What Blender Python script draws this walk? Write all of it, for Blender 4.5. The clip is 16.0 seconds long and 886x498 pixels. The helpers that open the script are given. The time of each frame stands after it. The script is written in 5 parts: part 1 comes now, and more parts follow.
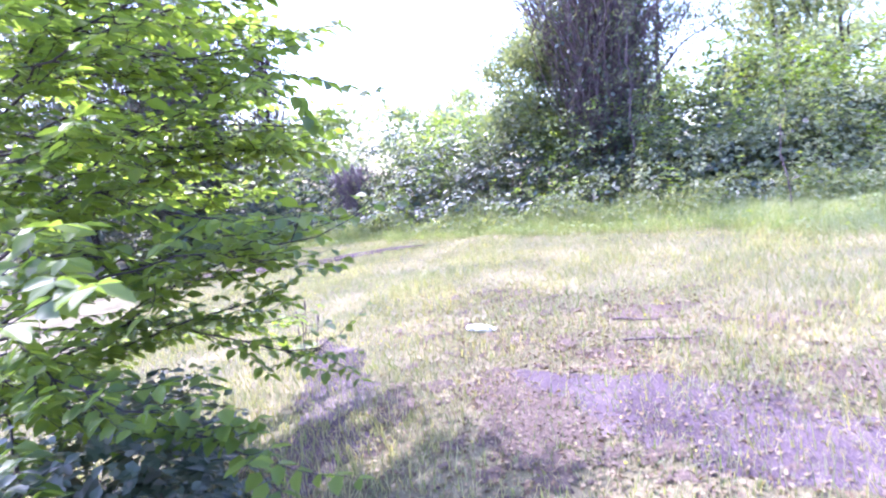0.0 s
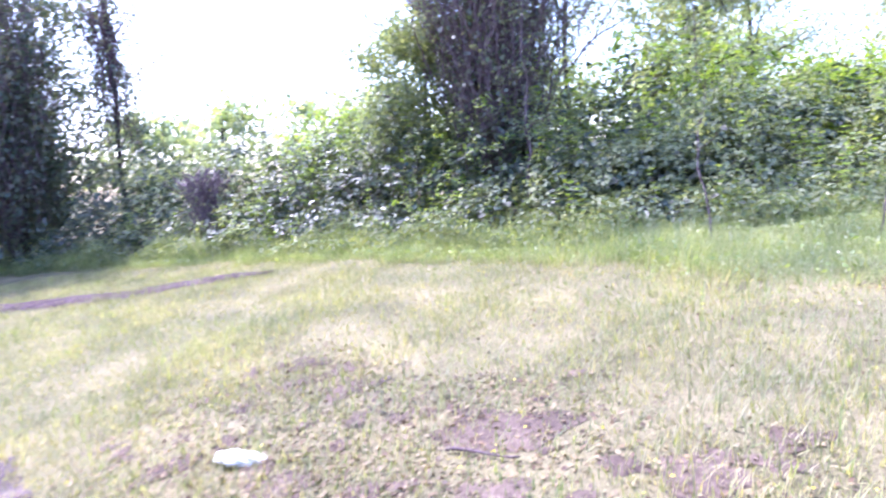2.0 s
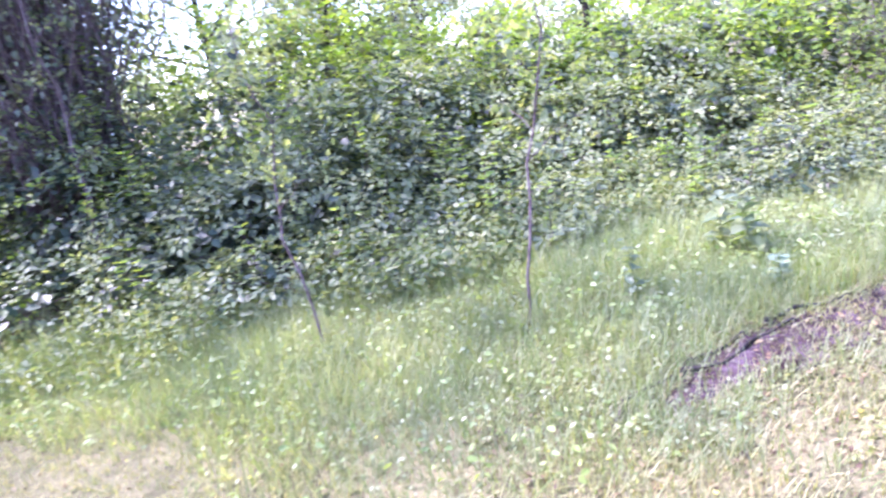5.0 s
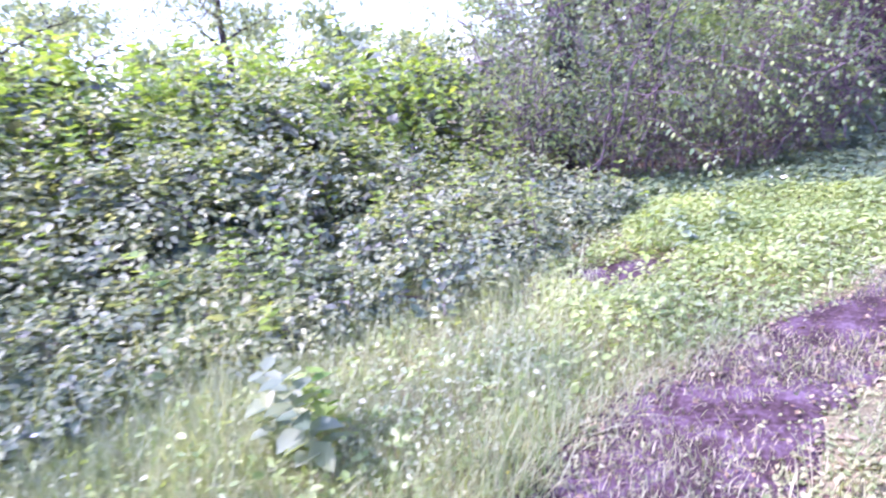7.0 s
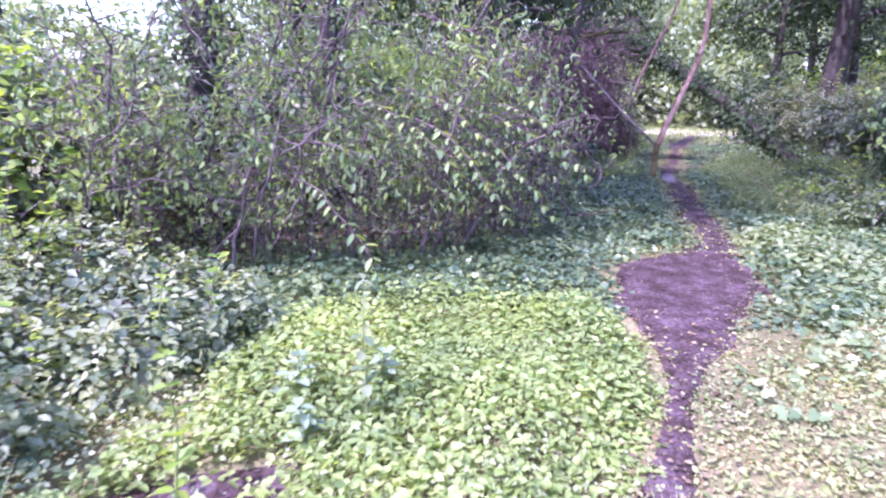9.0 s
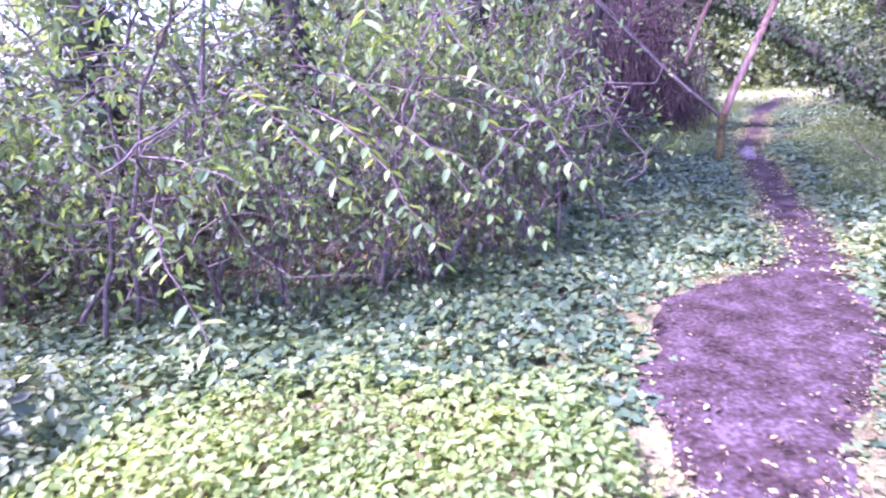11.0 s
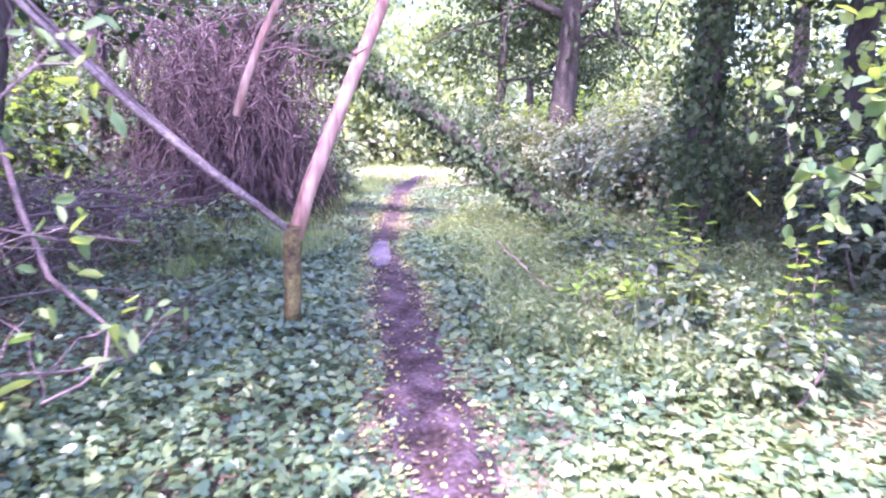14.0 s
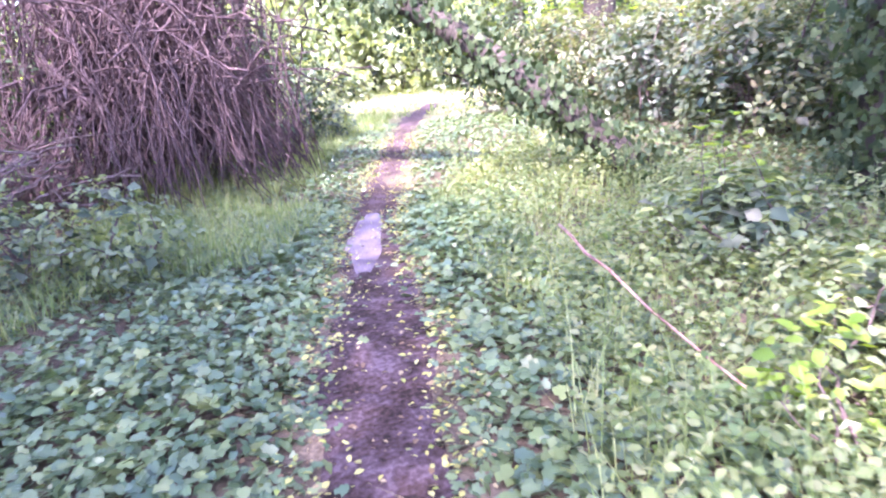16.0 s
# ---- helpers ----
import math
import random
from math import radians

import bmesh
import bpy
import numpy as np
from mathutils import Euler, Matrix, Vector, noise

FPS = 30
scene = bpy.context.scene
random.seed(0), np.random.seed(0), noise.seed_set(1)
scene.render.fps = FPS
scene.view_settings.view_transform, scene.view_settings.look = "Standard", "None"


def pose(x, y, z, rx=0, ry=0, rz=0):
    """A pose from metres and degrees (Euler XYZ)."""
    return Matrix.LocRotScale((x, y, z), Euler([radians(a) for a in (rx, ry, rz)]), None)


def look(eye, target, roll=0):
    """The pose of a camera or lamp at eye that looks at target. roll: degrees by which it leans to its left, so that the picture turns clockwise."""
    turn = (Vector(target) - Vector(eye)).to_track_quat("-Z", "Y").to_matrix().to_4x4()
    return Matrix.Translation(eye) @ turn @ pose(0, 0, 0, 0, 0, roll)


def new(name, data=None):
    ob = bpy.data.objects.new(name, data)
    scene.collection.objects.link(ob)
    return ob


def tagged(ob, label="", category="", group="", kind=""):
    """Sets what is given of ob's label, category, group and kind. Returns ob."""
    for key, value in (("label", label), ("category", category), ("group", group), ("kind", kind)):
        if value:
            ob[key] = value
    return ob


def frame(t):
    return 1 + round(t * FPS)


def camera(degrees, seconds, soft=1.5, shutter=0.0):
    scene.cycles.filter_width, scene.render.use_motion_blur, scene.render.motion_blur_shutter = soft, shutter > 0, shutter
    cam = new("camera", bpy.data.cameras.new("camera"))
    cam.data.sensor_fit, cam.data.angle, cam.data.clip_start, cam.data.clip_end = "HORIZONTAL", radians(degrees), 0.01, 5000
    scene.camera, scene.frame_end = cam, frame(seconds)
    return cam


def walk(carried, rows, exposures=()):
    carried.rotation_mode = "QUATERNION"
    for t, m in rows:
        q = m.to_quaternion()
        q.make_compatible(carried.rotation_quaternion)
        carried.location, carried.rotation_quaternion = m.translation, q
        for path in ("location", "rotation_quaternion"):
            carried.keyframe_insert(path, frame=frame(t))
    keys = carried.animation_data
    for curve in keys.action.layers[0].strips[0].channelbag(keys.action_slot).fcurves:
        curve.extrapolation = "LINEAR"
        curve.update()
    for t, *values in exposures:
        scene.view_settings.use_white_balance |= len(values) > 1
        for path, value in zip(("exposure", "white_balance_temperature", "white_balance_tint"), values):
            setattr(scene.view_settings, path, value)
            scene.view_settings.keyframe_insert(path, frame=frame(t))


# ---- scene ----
cam = camera(71.8, 16.0, soft=2.2, shutter=0.3)
PATH = [
    (0.0, 1.998, -10.158, 0.881, 83.17, 5.84, 76.00),
    (0.5, 1.601, -9.808, 0.908, 83.68, 4.28, 79.92),
    (1.0, 1.140, -9.463, 0.925, 83.50, 3.57, 76.38),
    (1.5, 0.681, -9.066, 0.936, 83.31, 5.20, 78.30),
    (2.0, 0.225, -8.678, 0.937, 82.50, 4.84, 68.84),
    (2.5, -0.162, -8.199, 0.982, 83.74, 6.48, 64.46),
    (3.0, -0.522, -7.819, 0.993, 85.80, 5.10, 62.53),
    (5.5, -1.363, -5.277, 1.577, 71.45, 10.24, 34.74),
    (6.0, -1.458, -4.750, 1.569, 72.19, 8.29, 25.98),
    (6.5, -1.421, -4.174, 1.544, 73.78, 9.96, 22.03),
    (7.0, -1.431, -3.594, 1.446, 74.52, 7.81, 15.40),
    (7.5, -1.349, -3.018, 1.409, 74.46, 5.14, 8.69),
    (8.0, -1.204, -2.402, 1.365, 74.47, 2.92, 3.22),
    (8.5, -1.049, -1.754, 1.352, 76.30, -1.38, -8.92),
    (11.0, 0.068, 0.198, 1.283, 74.70, 3.40, -2.40),
    (11.5, 0.217, 0.639, 1.327, 78.60, 2.90, 0.90),
    (12.0, 0.366, 1.197, 1.271, 78.60, -1.70, -1.70),
    (12.5, 0.614, 1.612, 1.277, 76.50, -1.00, -12.70),
    (13.0, 1.079, 2.089, 1.302, 74.80, 1.50, -19.50),
    (13.5, 1.469, 2.592, 1.234, 78.80, -1.00, -29.10),
    (14.0, 1.866, 3.088, 1.215, 80.10, -1.20, -32.30),
    (14.5, 2.244, 3.627, 1.209, 78.80, -0.10, -23.50),
    (15.0, 2.548, 4.179, 1.215, 76.90, -1.40, -28.20),
    (15.5, 2.957, 4.650, 1.197, 75.50, 4.40, -31.10),
    (16.0, 3.224, 5.146, 1.147, 73.20, 4.40, -31.20),
]
walk(cam, [(r[0], pose(*r[1:])) for r in PATH],
     exposures=[(0.0, 2.6, 5250, 38), (3.0, 2.4, 5450, 33), (5.5, 2.55, 5450, 40), (7.0, 2.4, 5250, 50), (8.5, 2.28, 5350, 43), (11.0, 2.75, 5270, 54), (12.5, 3.05, 5270, 51), (14.5, 3.55, 5750, 42), (16.0, 3.9, 6000, 34)])

# ---- light ----
world = bpy.data.worlds.new("sky")
scene.world = world
world.use_nodes = True
wn = world.node_tree.nodes
sky = wn.new("ShaderNodeTexSky")
sky.sky_type = "NISHITA"
sky.sun_disc = False
SUN_EL, SUN_AZ = 56.0, 240.0          # degrees; azimuth clockwise from +y
sky.sun_elevation = radians(SUN_EL)
sky.sun_rotation = radians(SUN_AZ)
sky.dust_density = 2.0
wn["Background"].inputs["Strength"].default_value = 0.15
world.node_tree.links.new(sky.outputs["Color"], wn["Background"].inputs["Color"])
sun_data = bpy.data.lights.new("sun", "SUN")
sun_data.energy = 2.2
sun_data.angle = radians(1.0)
sun_data.color = (1.0, 0.95, 0.86)
sun = new("sun", sun_data)
az, el = radians(SUN_AZ), radians(SUN_EL)
sun.matrix_world = look((math.sin(az) * math.cos(el) * 60, math.cos(az) * math.cos(el) * 60, math.sin(el) * 60), (0, 0, 0))


# ---- materials ----
def node_material(name):
    m = bpy.data.materials.new(name)
    m.use_nodes = True
    return m, m.node_tree.nodes, m.node_tree.links


def ramp(nodes, stops):
    r = nodes.new("ShaderNodeValToRGB")
    e = r.color_ramp.elements
    while len(e) < len(stops):
        e.new(0.5)
    for k, (p, c) in enumerate(stops):
        e[k].position, e[k].color = p, (*c, 1)
    return r


def leaf_material(name, colours, rough=0.42, thin=0.35, spec=0.5):
    """Leaves: colour by island, translucent, with a waxy sheen."""
    m, n, l = node_material(name)
    b = n["Principled BSDF"]
    geo = n.new("ShaderNodeNewGeometry")
    r = ramp(n, [(k / (len(colours) - 1), c) for k, c in enumerate(colours)])
    l.new(geo.outputs["Random Per Island"], r.inputs[0])
    tex = n.new("ShaderNodeTexNoise")
    tex.inputs["Scale"].default_value = 1.3
    tc = n.new("ShaderNodeTexCoord")
    l.new(tc.outputs["Object"], tex.inputs["Vector"])
    mul = n.new("ShaderNodeMixRGB")
    mul.blend_type = "MULTIPLY"
    mul.inputs["Fac"].default_value = 1.0
    tone = ramp(n, [(0.3, (0.7, 0.75, 0.8)), (0.7, (1.15, 1.1, 1.0))])
    l.new(tex.outputs["Fac"], tone.inputs[0])
    l.new(r.outputs[0], mul.inputs["Color1"])
    l.new(tone.outputs[0], mul.inputs["Color2"])
    l.new(mul.outputs[0], b.inputs["Base Color"])
    b.inputs["Roughness"].default_value = rough
    b.inputs["Specular IOR Level"].default_value = spec
    t = n.new("ShaderNodeBsdfTranslucent")
    warm = n.new("ShaderNodeMixRGB")
    warm.blend_type = "MULTIPLY"
    warm.inputs["Fac"].default_value = 1.0
    warm.inputs["Color2"].default_value = (1.9, 1.9, 0.7, 1)
    l.new(mul.outputs[0], warm.inputs["Color1"])
    l.new(warm.outputs[0], t.inputs["Color"])
    mix = n.new("ShaderNodeMixShader")
    mix.inputs["Fac"].default_value = thin
    l.new(b.outputs[0], mix.inputs[1])
    l.new(t.outputs[0], mix.inputs[2])
    l.new(mix.outputs[0], n["Material Output"].inputs["Surface"])
    return m


def rough_material(name, stops, scale=6.0, fine=60.0, bump=0.5, rough=0.9, stretch=(1, 1, 1), depth=0.02):
    """Bark and soil: two scales of noise in colour and relief."""
    m, n, l = node_material(name)
    b = n["Principled BSDF"]
    tc = n.new("ShaderNodeTexCoord")
    mp = n.new("ShaderNodeMapping")
    mp.inputs["Scale"].default_value = stretch
    l.new(tc.outputs["Object"], mp.inputs["Vector"])
    big, small = n.new("ShaderNodeTexNoise"), n.new("ShaderNodeTexNoise")
    big.inputs["Scale"].default_value, small.inputs["Scale"].default_value = scale, fine
    big.inputs["Detail"].default_value = 8
    small.inputs["Detail"].default_value = 4
    for k in (big, small):
        l.new(mp.outputs[0], k.inputs["Vector"])
    r = ramp(n, stops)
    add = n.new("ShaderNodeMath")
    add.operation = "MULTIPLY_ADD"
    l.new(small.outputs["Fac"], add.inputs[0])
    add.inputs[1].default_value = 0.5
    half = n.new("ShaderNodeMath")
    half.operation = "MULTIPLY"
    half.inputs[1].default_value = 0.5
    l.new(big.outputs["Fac"], half.inputs[0])
    l.new(half.outputs[0], add.inputs[2])
    l.new(add.outputs[0], r.inputs[0])
    l.new(r.outputs[0], b.inputs["Base Color"])
    b.inputs["Roughness"].default_value = rough
    b.inputs["Specular IOR Level"].default_value = 0.2
    bp = n.new("ShaderNodeBump")
    bp.inputs["Strength"].default_value = bump
    bp.inputs["Distance"].default_value = depth
    l.new(add.outputs[0], bp.inputs["Height"])
    l.new(bp.outputs[0], b.inputs["Normal"])
    return m


M_BRAMBLE = leaf_material("bramble_leaf", [(0.096, 0.135, 0.08), (0.16, 0.203, 0.116), (0.256, 0.284, 0.189), (0.128, 0.176, 0.131), (0.304, 0.338, 0.145)], 0.48, 0.38, 0.45)
# Darkened leaf colour: paints the shade deep inside the bushes.
M_DARKLEAF = leaf_material("deep_shade_tone_leaf", [(0.04, 0.072, 0.051), (0.08, 0.112, 0.076), (0.12, 0.12, 0.102)], 0.45, 0.2)
M_PALE = leaf_material("pale_bramble_leaf", [(0.189, 0.228, 0.15), (0.27, 0.3, 0.213), (0.121, 0.168, 0.112), (0.324, 0.348, 0.188)], 0.48, 0.38, 0.45)
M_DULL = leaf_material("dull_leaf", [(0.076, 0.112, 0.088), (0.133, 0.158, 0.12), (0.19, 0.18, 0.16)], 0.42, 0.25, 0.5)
M_LIME = leaf_material("lime_leaf", [(0.144, 0.241, 0.046), (0.228, 0.322, 0.065), (0.3, 0.356, 0.091)], 0.5, 0.45)
M_BRANCHLEAF = leaf_material("hazel_leaf", [(0.14, 0.21, 0.05), (0.23, 0.31, 0.07), (0.11, 0.17, 0.07)], 0.45, 0.55)
M_IVY = leaf_material("ivy_leaf", [(0.06, 0.105, 0.064), (0.102, 0.154, 0.083), (0.17, 0.209, 0.095), (0.085, 0.135, 0.095)], 0.33, 0.15, 0.6)
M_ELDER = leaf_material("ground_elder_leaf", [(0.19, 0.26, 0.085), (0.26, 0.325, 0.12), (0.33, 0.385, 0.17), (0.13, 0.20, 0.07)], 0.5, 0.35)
M_PRIVET = leaf_material("privet_leaf", [(0.10, 0.165, 0.085), (0.16, 0.23, 0.11), (0.23, 0.29, 0.16), (0.30, 0.36, 0.13), (0.13, 0.19, 0.11)], 0.5, 0.35, 0.3)
M_GRASS = leaf_material("meadow_grass", [(0.13, 0.16, 0.07), (0.26, 0.28, 0.15), (0.38, 0.36, 0.23), (0.43, 0.38, 0.28), (0.20, 0.25, 0.11)], 0.6, 0.3, 0.3)
M_FRESH = leaf_material("fresh_grass", [(0.13, 0.20, 0.07), (0.21, 0.27, 0.12), (0.30, 0.33, 0.19), (0.36, 0.36, 0.24)], 0.5, 0.35, 0.4)
M_SILVER = leaf_material("seeding_grass", [(0.322, 0.363, 0.23), (0.437, 0.451, 0.322), (0.253, 0.319, 0.172)], 0.5, 0.35, 0.4)
M_LITTER = leaf_material("leaf_litter", [(0.10, 0.06, 0.05), (0.22, 0.15, 0.09), (0.35, 0.28, 0.18), (0.07, 0.045, 0.05)], 0.7, 0.1, 0.3)
M_YELLOWED = leaf_material("yellowed_leaf", [(0.35, 0.33, 0.10), (0.45, 0.42, 0.20), (0.25, 0.30, 0.08)], 0.6, 0.2, 0.3)
M_SOIL = rough_material("trodden_soil", [(0.38, (0.034, 0.025, 0.027)), (0.46, (0.085, 0.06, 0.07)), (0.53, (0.11, 0.08, 0.1)), (0.62, (0.22, 0.175, 0.14))], 2.2, 90, 1.0)
M_DAMP = rough_material("damp_path_soil", [(0.38, (0.016, 0.009, 0.009)), (0.46, (0.046, 0.026, 0.028)), (0.53, (0.07, 0.043, 0.056)), (0.64, (0.125, 0.088, 0.112))], 6.0, 45, 0.8, depth=0.02)
M_DRY = rough_material("dry_path_soil", [(0.38, (0.12, 0.085, 0.11)), (0.5, (0.19, 0.145, 0.19)), (0.62, (0.25, 0.20, 0.25))], 4, 110, 0.6)
M_GROUND = rough_material("grassy_ground", [(0.36, (0.075, 0.072, 0.036)), (0.5, (0.17, 0.15, 0.085)), (0.64, (0.27, 0.225, 0.135))], 1.5, 70, 1.0)
M_BARK = rough_material("grey_bark", [(0.34, (0.022, 0.017, 0.018)), (0.5, (0.055, 0.043, 0.045)), (0.66, (0.11, 0.09, 0.085))], 9, 60, 0.9, 0.85, (1, 1, 0.25))
M_TWIG = rough_material("dead_twig", [(0.3, (0.06, 0.04, 0.045)), (0.5, (0.13, 0.09, 0.10)), (0.7, (0.26, 0.20, 0.20))], 12, 80, 0.5, 0.8)
M_PALEWOOD = rough_material("barkless_wood", [(0.36, (0.18, 0.085, 0.08)), (0.5, (0.32, 0.18, 0.165)), (0.64, (0.46, 0.31, 0.27))], 5, 40, 0.4, 0.6, (1, 1, 0.15))
M_MOSSBARK = rough_material("mossy_bark", [(0.36, (0.03, 0.02, 0.014)), (0.5, (0.085, 0.06, 0.034)), (0.64, (0.13, 0.12, 0.05))], 14, 70, 0.9, 0.9)
# Distance haze painted into the leaves as a paler, greyer green.
M_FARLEAF = leaf_material("haze_paled_leaf", [(0.18, 0.225, 0.15), (0.27, 0.32, 0.22), (0.36, 0.4, 0.3)], 0.5, 0.4)
# Ivy colour lightened to paint sunlight on the open side.
M_PALEIVY = leaf_material("sun_paled_ivy_leaf", [(0.145, 0.205, 0.095), (0.225, 0.27, 0.145), (0.3, 0.32, 0.2)], 0.4, 0.25, 0.5)
M_CLOVER = leaf_material("clover_leaf", [(0.24, 0.29, 0.13), (0.36, 0.37, 0.20), (0.18, 0.24, 0.09), (0.40, 0.34, 0.22), (0.30, 0.35, 0.17)], 0.5, 0.3, 0.4)
M_BLUISH = leaf_material("bluish_leaf", [(0.24, 0.31, 0.23), (0.32, 0.38, 0.29)], 0.4, 0.3, 0.5)
M_STALK = leaf_material("green_stalk", [(0.22, 0.26, 0.10), (0.28, 0.30, 0.14)], 0.5, 0.1, 0.4)
# Leaf colour darkened to stand in for canopy shade.
M_SHADE = leaf_material("shade_toned_leaf", [(0.035, 0.06, 0.035), (0.06, 0.088, 0.05), (0.095, 0.12, 0.07)], 0.6, 0.22, 0.2)
M_BANKLEAF = leaf_material("bank_bramble_leaf", [(0.085, 0.115, 0.06), (0.14, 0.165, 0.10), (0.19, 0.21, 0.14), (0.17, 0.14, 0.10)], 0.5, 0.3, 0.4)
M_VERGE = leaf_material("verge_weed_leaf", [(0.22, 0.27, 0.15), (0.32, 0.35, 0.22), (0.41, 0.42, 0.30), (0.17, 0.22, 0.11)], 0.5, 0.35, 0.4)
M_BUTTER = leaf_material("yellow_petal", [(0.65, 0.55, 0.06), (0.75, 0.66, 0.12)], 0.5, 0.3, 0.4)
M_WEED = leaf_material("weed_leaf", [(0.10, 0.15, 0.065), (0.16, 0.205, 0.10), (0.21, 0.24, 0.14), (0.26, 0.27, 0.17)], 0.5, 0.35, 0.4)
M_BARETWIG = rough_material("bare_twig", [(0.36, (0.07, 0.048, 0.055)), (0.5, (0.145, 0.105, 0.118)), (0.64, (0.26, 0.205, 0.21))], 10, 70, 0.5, 0.8)
M_FLOOR = rough_material("woodland_soil", [(0.34, (0.05, 0.035, 0.03)), (0.5, (0.11, 0.08, 0.065)), (0.66, (0.2, 0.15, 0.12))], 2, 50, 1.0)
M_CREEPER = rough_material("dead_creeper", [(0.36, (0.045, 0.026, 0.034)), (0.5, (0.105, 0.067, 0.083)), (0.64, (0.2, 0.14, 0.16))], 10, 70, 0.6, 0.85)
M_SAND = rough_material("pale_dry_soil", [(0.3, (0.30, 0.22, 0.20)), (0.5, (0.42, 0.33, 0.31)), (0.7, (0.52, 0.44, 0.42))], 3, 40, 0.5)
M_PAPER = rough_material("white_paper", [(0.3, (0.6, 0.58, 0.55)), (0.7, (0.82, 0.82, 0.8))], 8, 50, 0.2, 0.8)
M_PETAL = leaf_material("white_petal", [(0.75, 0.75, 0.74), (0.8, 0.8, 0.8)], 0.6, 0.3, 0.3)


# ---- mesh tools ----
def make(name, verts, faces, mat, parent=None, label="", smooth=False):
    """One mesh object from arrays; faces is a list of index arrays, each (n, 3) or (n, 4)."""
    me = bpy.data.meshes.new(name)
    verts = np.asarray(verts, np.float32).reshape(-1, 3)
    faces = [np.asarray(f, np.int32) for f in faces if len(f)]
    sizes = np.concatenate([np.full(len(f), f.shape[1], np.int32) for f in faces])
    loops = np.concatenate([f.ravel() for f in faces])
    me.vertices.add(len(verts))
    me.vertices.foreach_set("co", verts.ravel())
    me.loops.add(len(loops))
    me.loops.foreach_set("vertex_index", loops)
    me.polygons.add(len(sizes))
    me.polygons.foreach_set("loop_start", np.concatenate([[0], np.cumsum(sizes)[:-1]]).astype(np.int32))
    me.update(calc_edges=True)
    if smooth:
        me.shade_smooth()
    me.materials.append(mat)
    ob = new(name, me)
    if parent is not None:
        ob.parent = parent
    if label:
        tagged(ob, label)
    return ob


def unit(v):
    return v / (np.linalg.norm(v, axis=-1, keepdims=True) + 1e-9)


# leaf templates: stem at the origin, tip along +y, face up +z
OVATE = (np.array([(0, 0, 0), (0.30, 0.35, 0.07), (0.22, 0.72, 0.03), (0, 1, -0.10), (-0.22, 0.72, 0.03), (-0.30, 0.35, 0.07)]),
         [np.array([(0, 1, 2), (0, 2, 3), (0, 3, 4), (0, 4, 5)])])
SMALL = (np.array([(0, 0, 0), (0.33, 0.45, 0.09), (0, 1, -0.06), (-0.33, 0.45, 0.09)]), [np.array([(0, 1, 2), (0, 2, 3)])])
NARROW = (np.array([(0, 0, 0), (0.19, 0.3, 0.05), (0.17, 0.68, 0.03), (0, 1, -0.12), (-0.17, 0.68, 0.03), (-0.19, 0.3, 0.05)]), OVATE[1])
LOBED = (np.array([(0, 0.12, 0.02), (0.24, -0.10, 0), (0.50, 0.22, -0.03), (0.28, 0.42, 0.02), (0.34, 0.66, -0.02), (0, 1, -0.06),
                   (-0.34, 0.66, -0.02), (-0.28, 0.42, 0.02), (-0.50, 0.22, -0.03), (-0.24, -0.10, 0)]),
         [np.array([(0, 1, 2), (0, 2, 3), (0, 3, 4), (0, 4, 5), (0, 5, 6), (0, 6, 7), (0, 7, 8), (0, 8, 9)])])
BLADE = (np.array([(-0.5, 0, 0), (0.5, 0, 0), (-0.36, 0.55, 0.05), (0.36, 0.55, 0.05), (0, 1, 0.22)]), [np.array([(0, 1, 3, 2)]), np.array([(2, 3, 4)])])


def scatter(name, template, pos, axis, up, size, mat, parent=None, label="", width=None):
    """Many small copies of a template in one mesh."""
    tv, tf = template
    axis = unit(np.asarray(axis, float))
    side = unit(np.cross(axis, np.asarray(up, float)))
    nrm = np.cross(side, axis)
    size = np.asarray(size, float)
    w = size if width is None else np.asarray(width, float)
    v = (pos[:, None, :] + side[:, None, :] * (tv[None, :, 0] * w[:, None])[..., None]
         + axis[:, None, :] * (tv[None, :, 1] * size[:, None])[..., None]
         + nrm[:, None, :] * (tv[None, :, 2] * size[:, None])[..., None])
    off = (np.arange(len(pos)) * len(tv))[:, None, None]
    faces = [(f[None] + off).reshape(-1, f.shape[1]) for f in tf]
    return make(name, v.reshape(-1, 3), faces, mat, parent, label)


def tube_arrays(points, radii, sides=6):
    pts = np.asarray(points, float)
    rad = np.asarray(radii, float)
    d = unit(np.gradient(pts, axis=0))
    a = np.empty_like(pts)
    ref = np.array([1.0, 0, 0]) if abs(d[0, 2]) > 0.8 else np.array([0, 0, 1.0])
    a[0] = unit(np.cross(d[0], ref))
    for k in range(1, len(pts)):
        a[k] = unit(a[k - 1] - d[k] * np.dot(a[k - 1], d[k]))
    b = np.cross(d, a)
    ang = np.linspace(0, 2 * math.pi, sides, endpoint=False)
    ring = (pts[:, None] + rad[:, None, None] * (np.cos(ang)[None, :, None] * a[:, None] + np.sin(ang)[None, :, None] * b[:, None])).reshape(-1, 3)
    n = len(pts)
    k = np.arange(n - 1)[:, None] * sides
    j = np.arange(sides)[None]
    quads = np.stack([k + j, k + (j + 1) % sides, k + sides + (j + 1) % sides, k + sides + j], -1).reshape(-1, 4)
    ends = np.array([[0, (q + 1) % sides, q] for q in range(1, sides - 1)] + [[(n - 1) * sides, (n - 1) * sides + q, (n - 1) * sides + q + 1] for q in range(1, sides - 1)])
    return ring, quads, ends


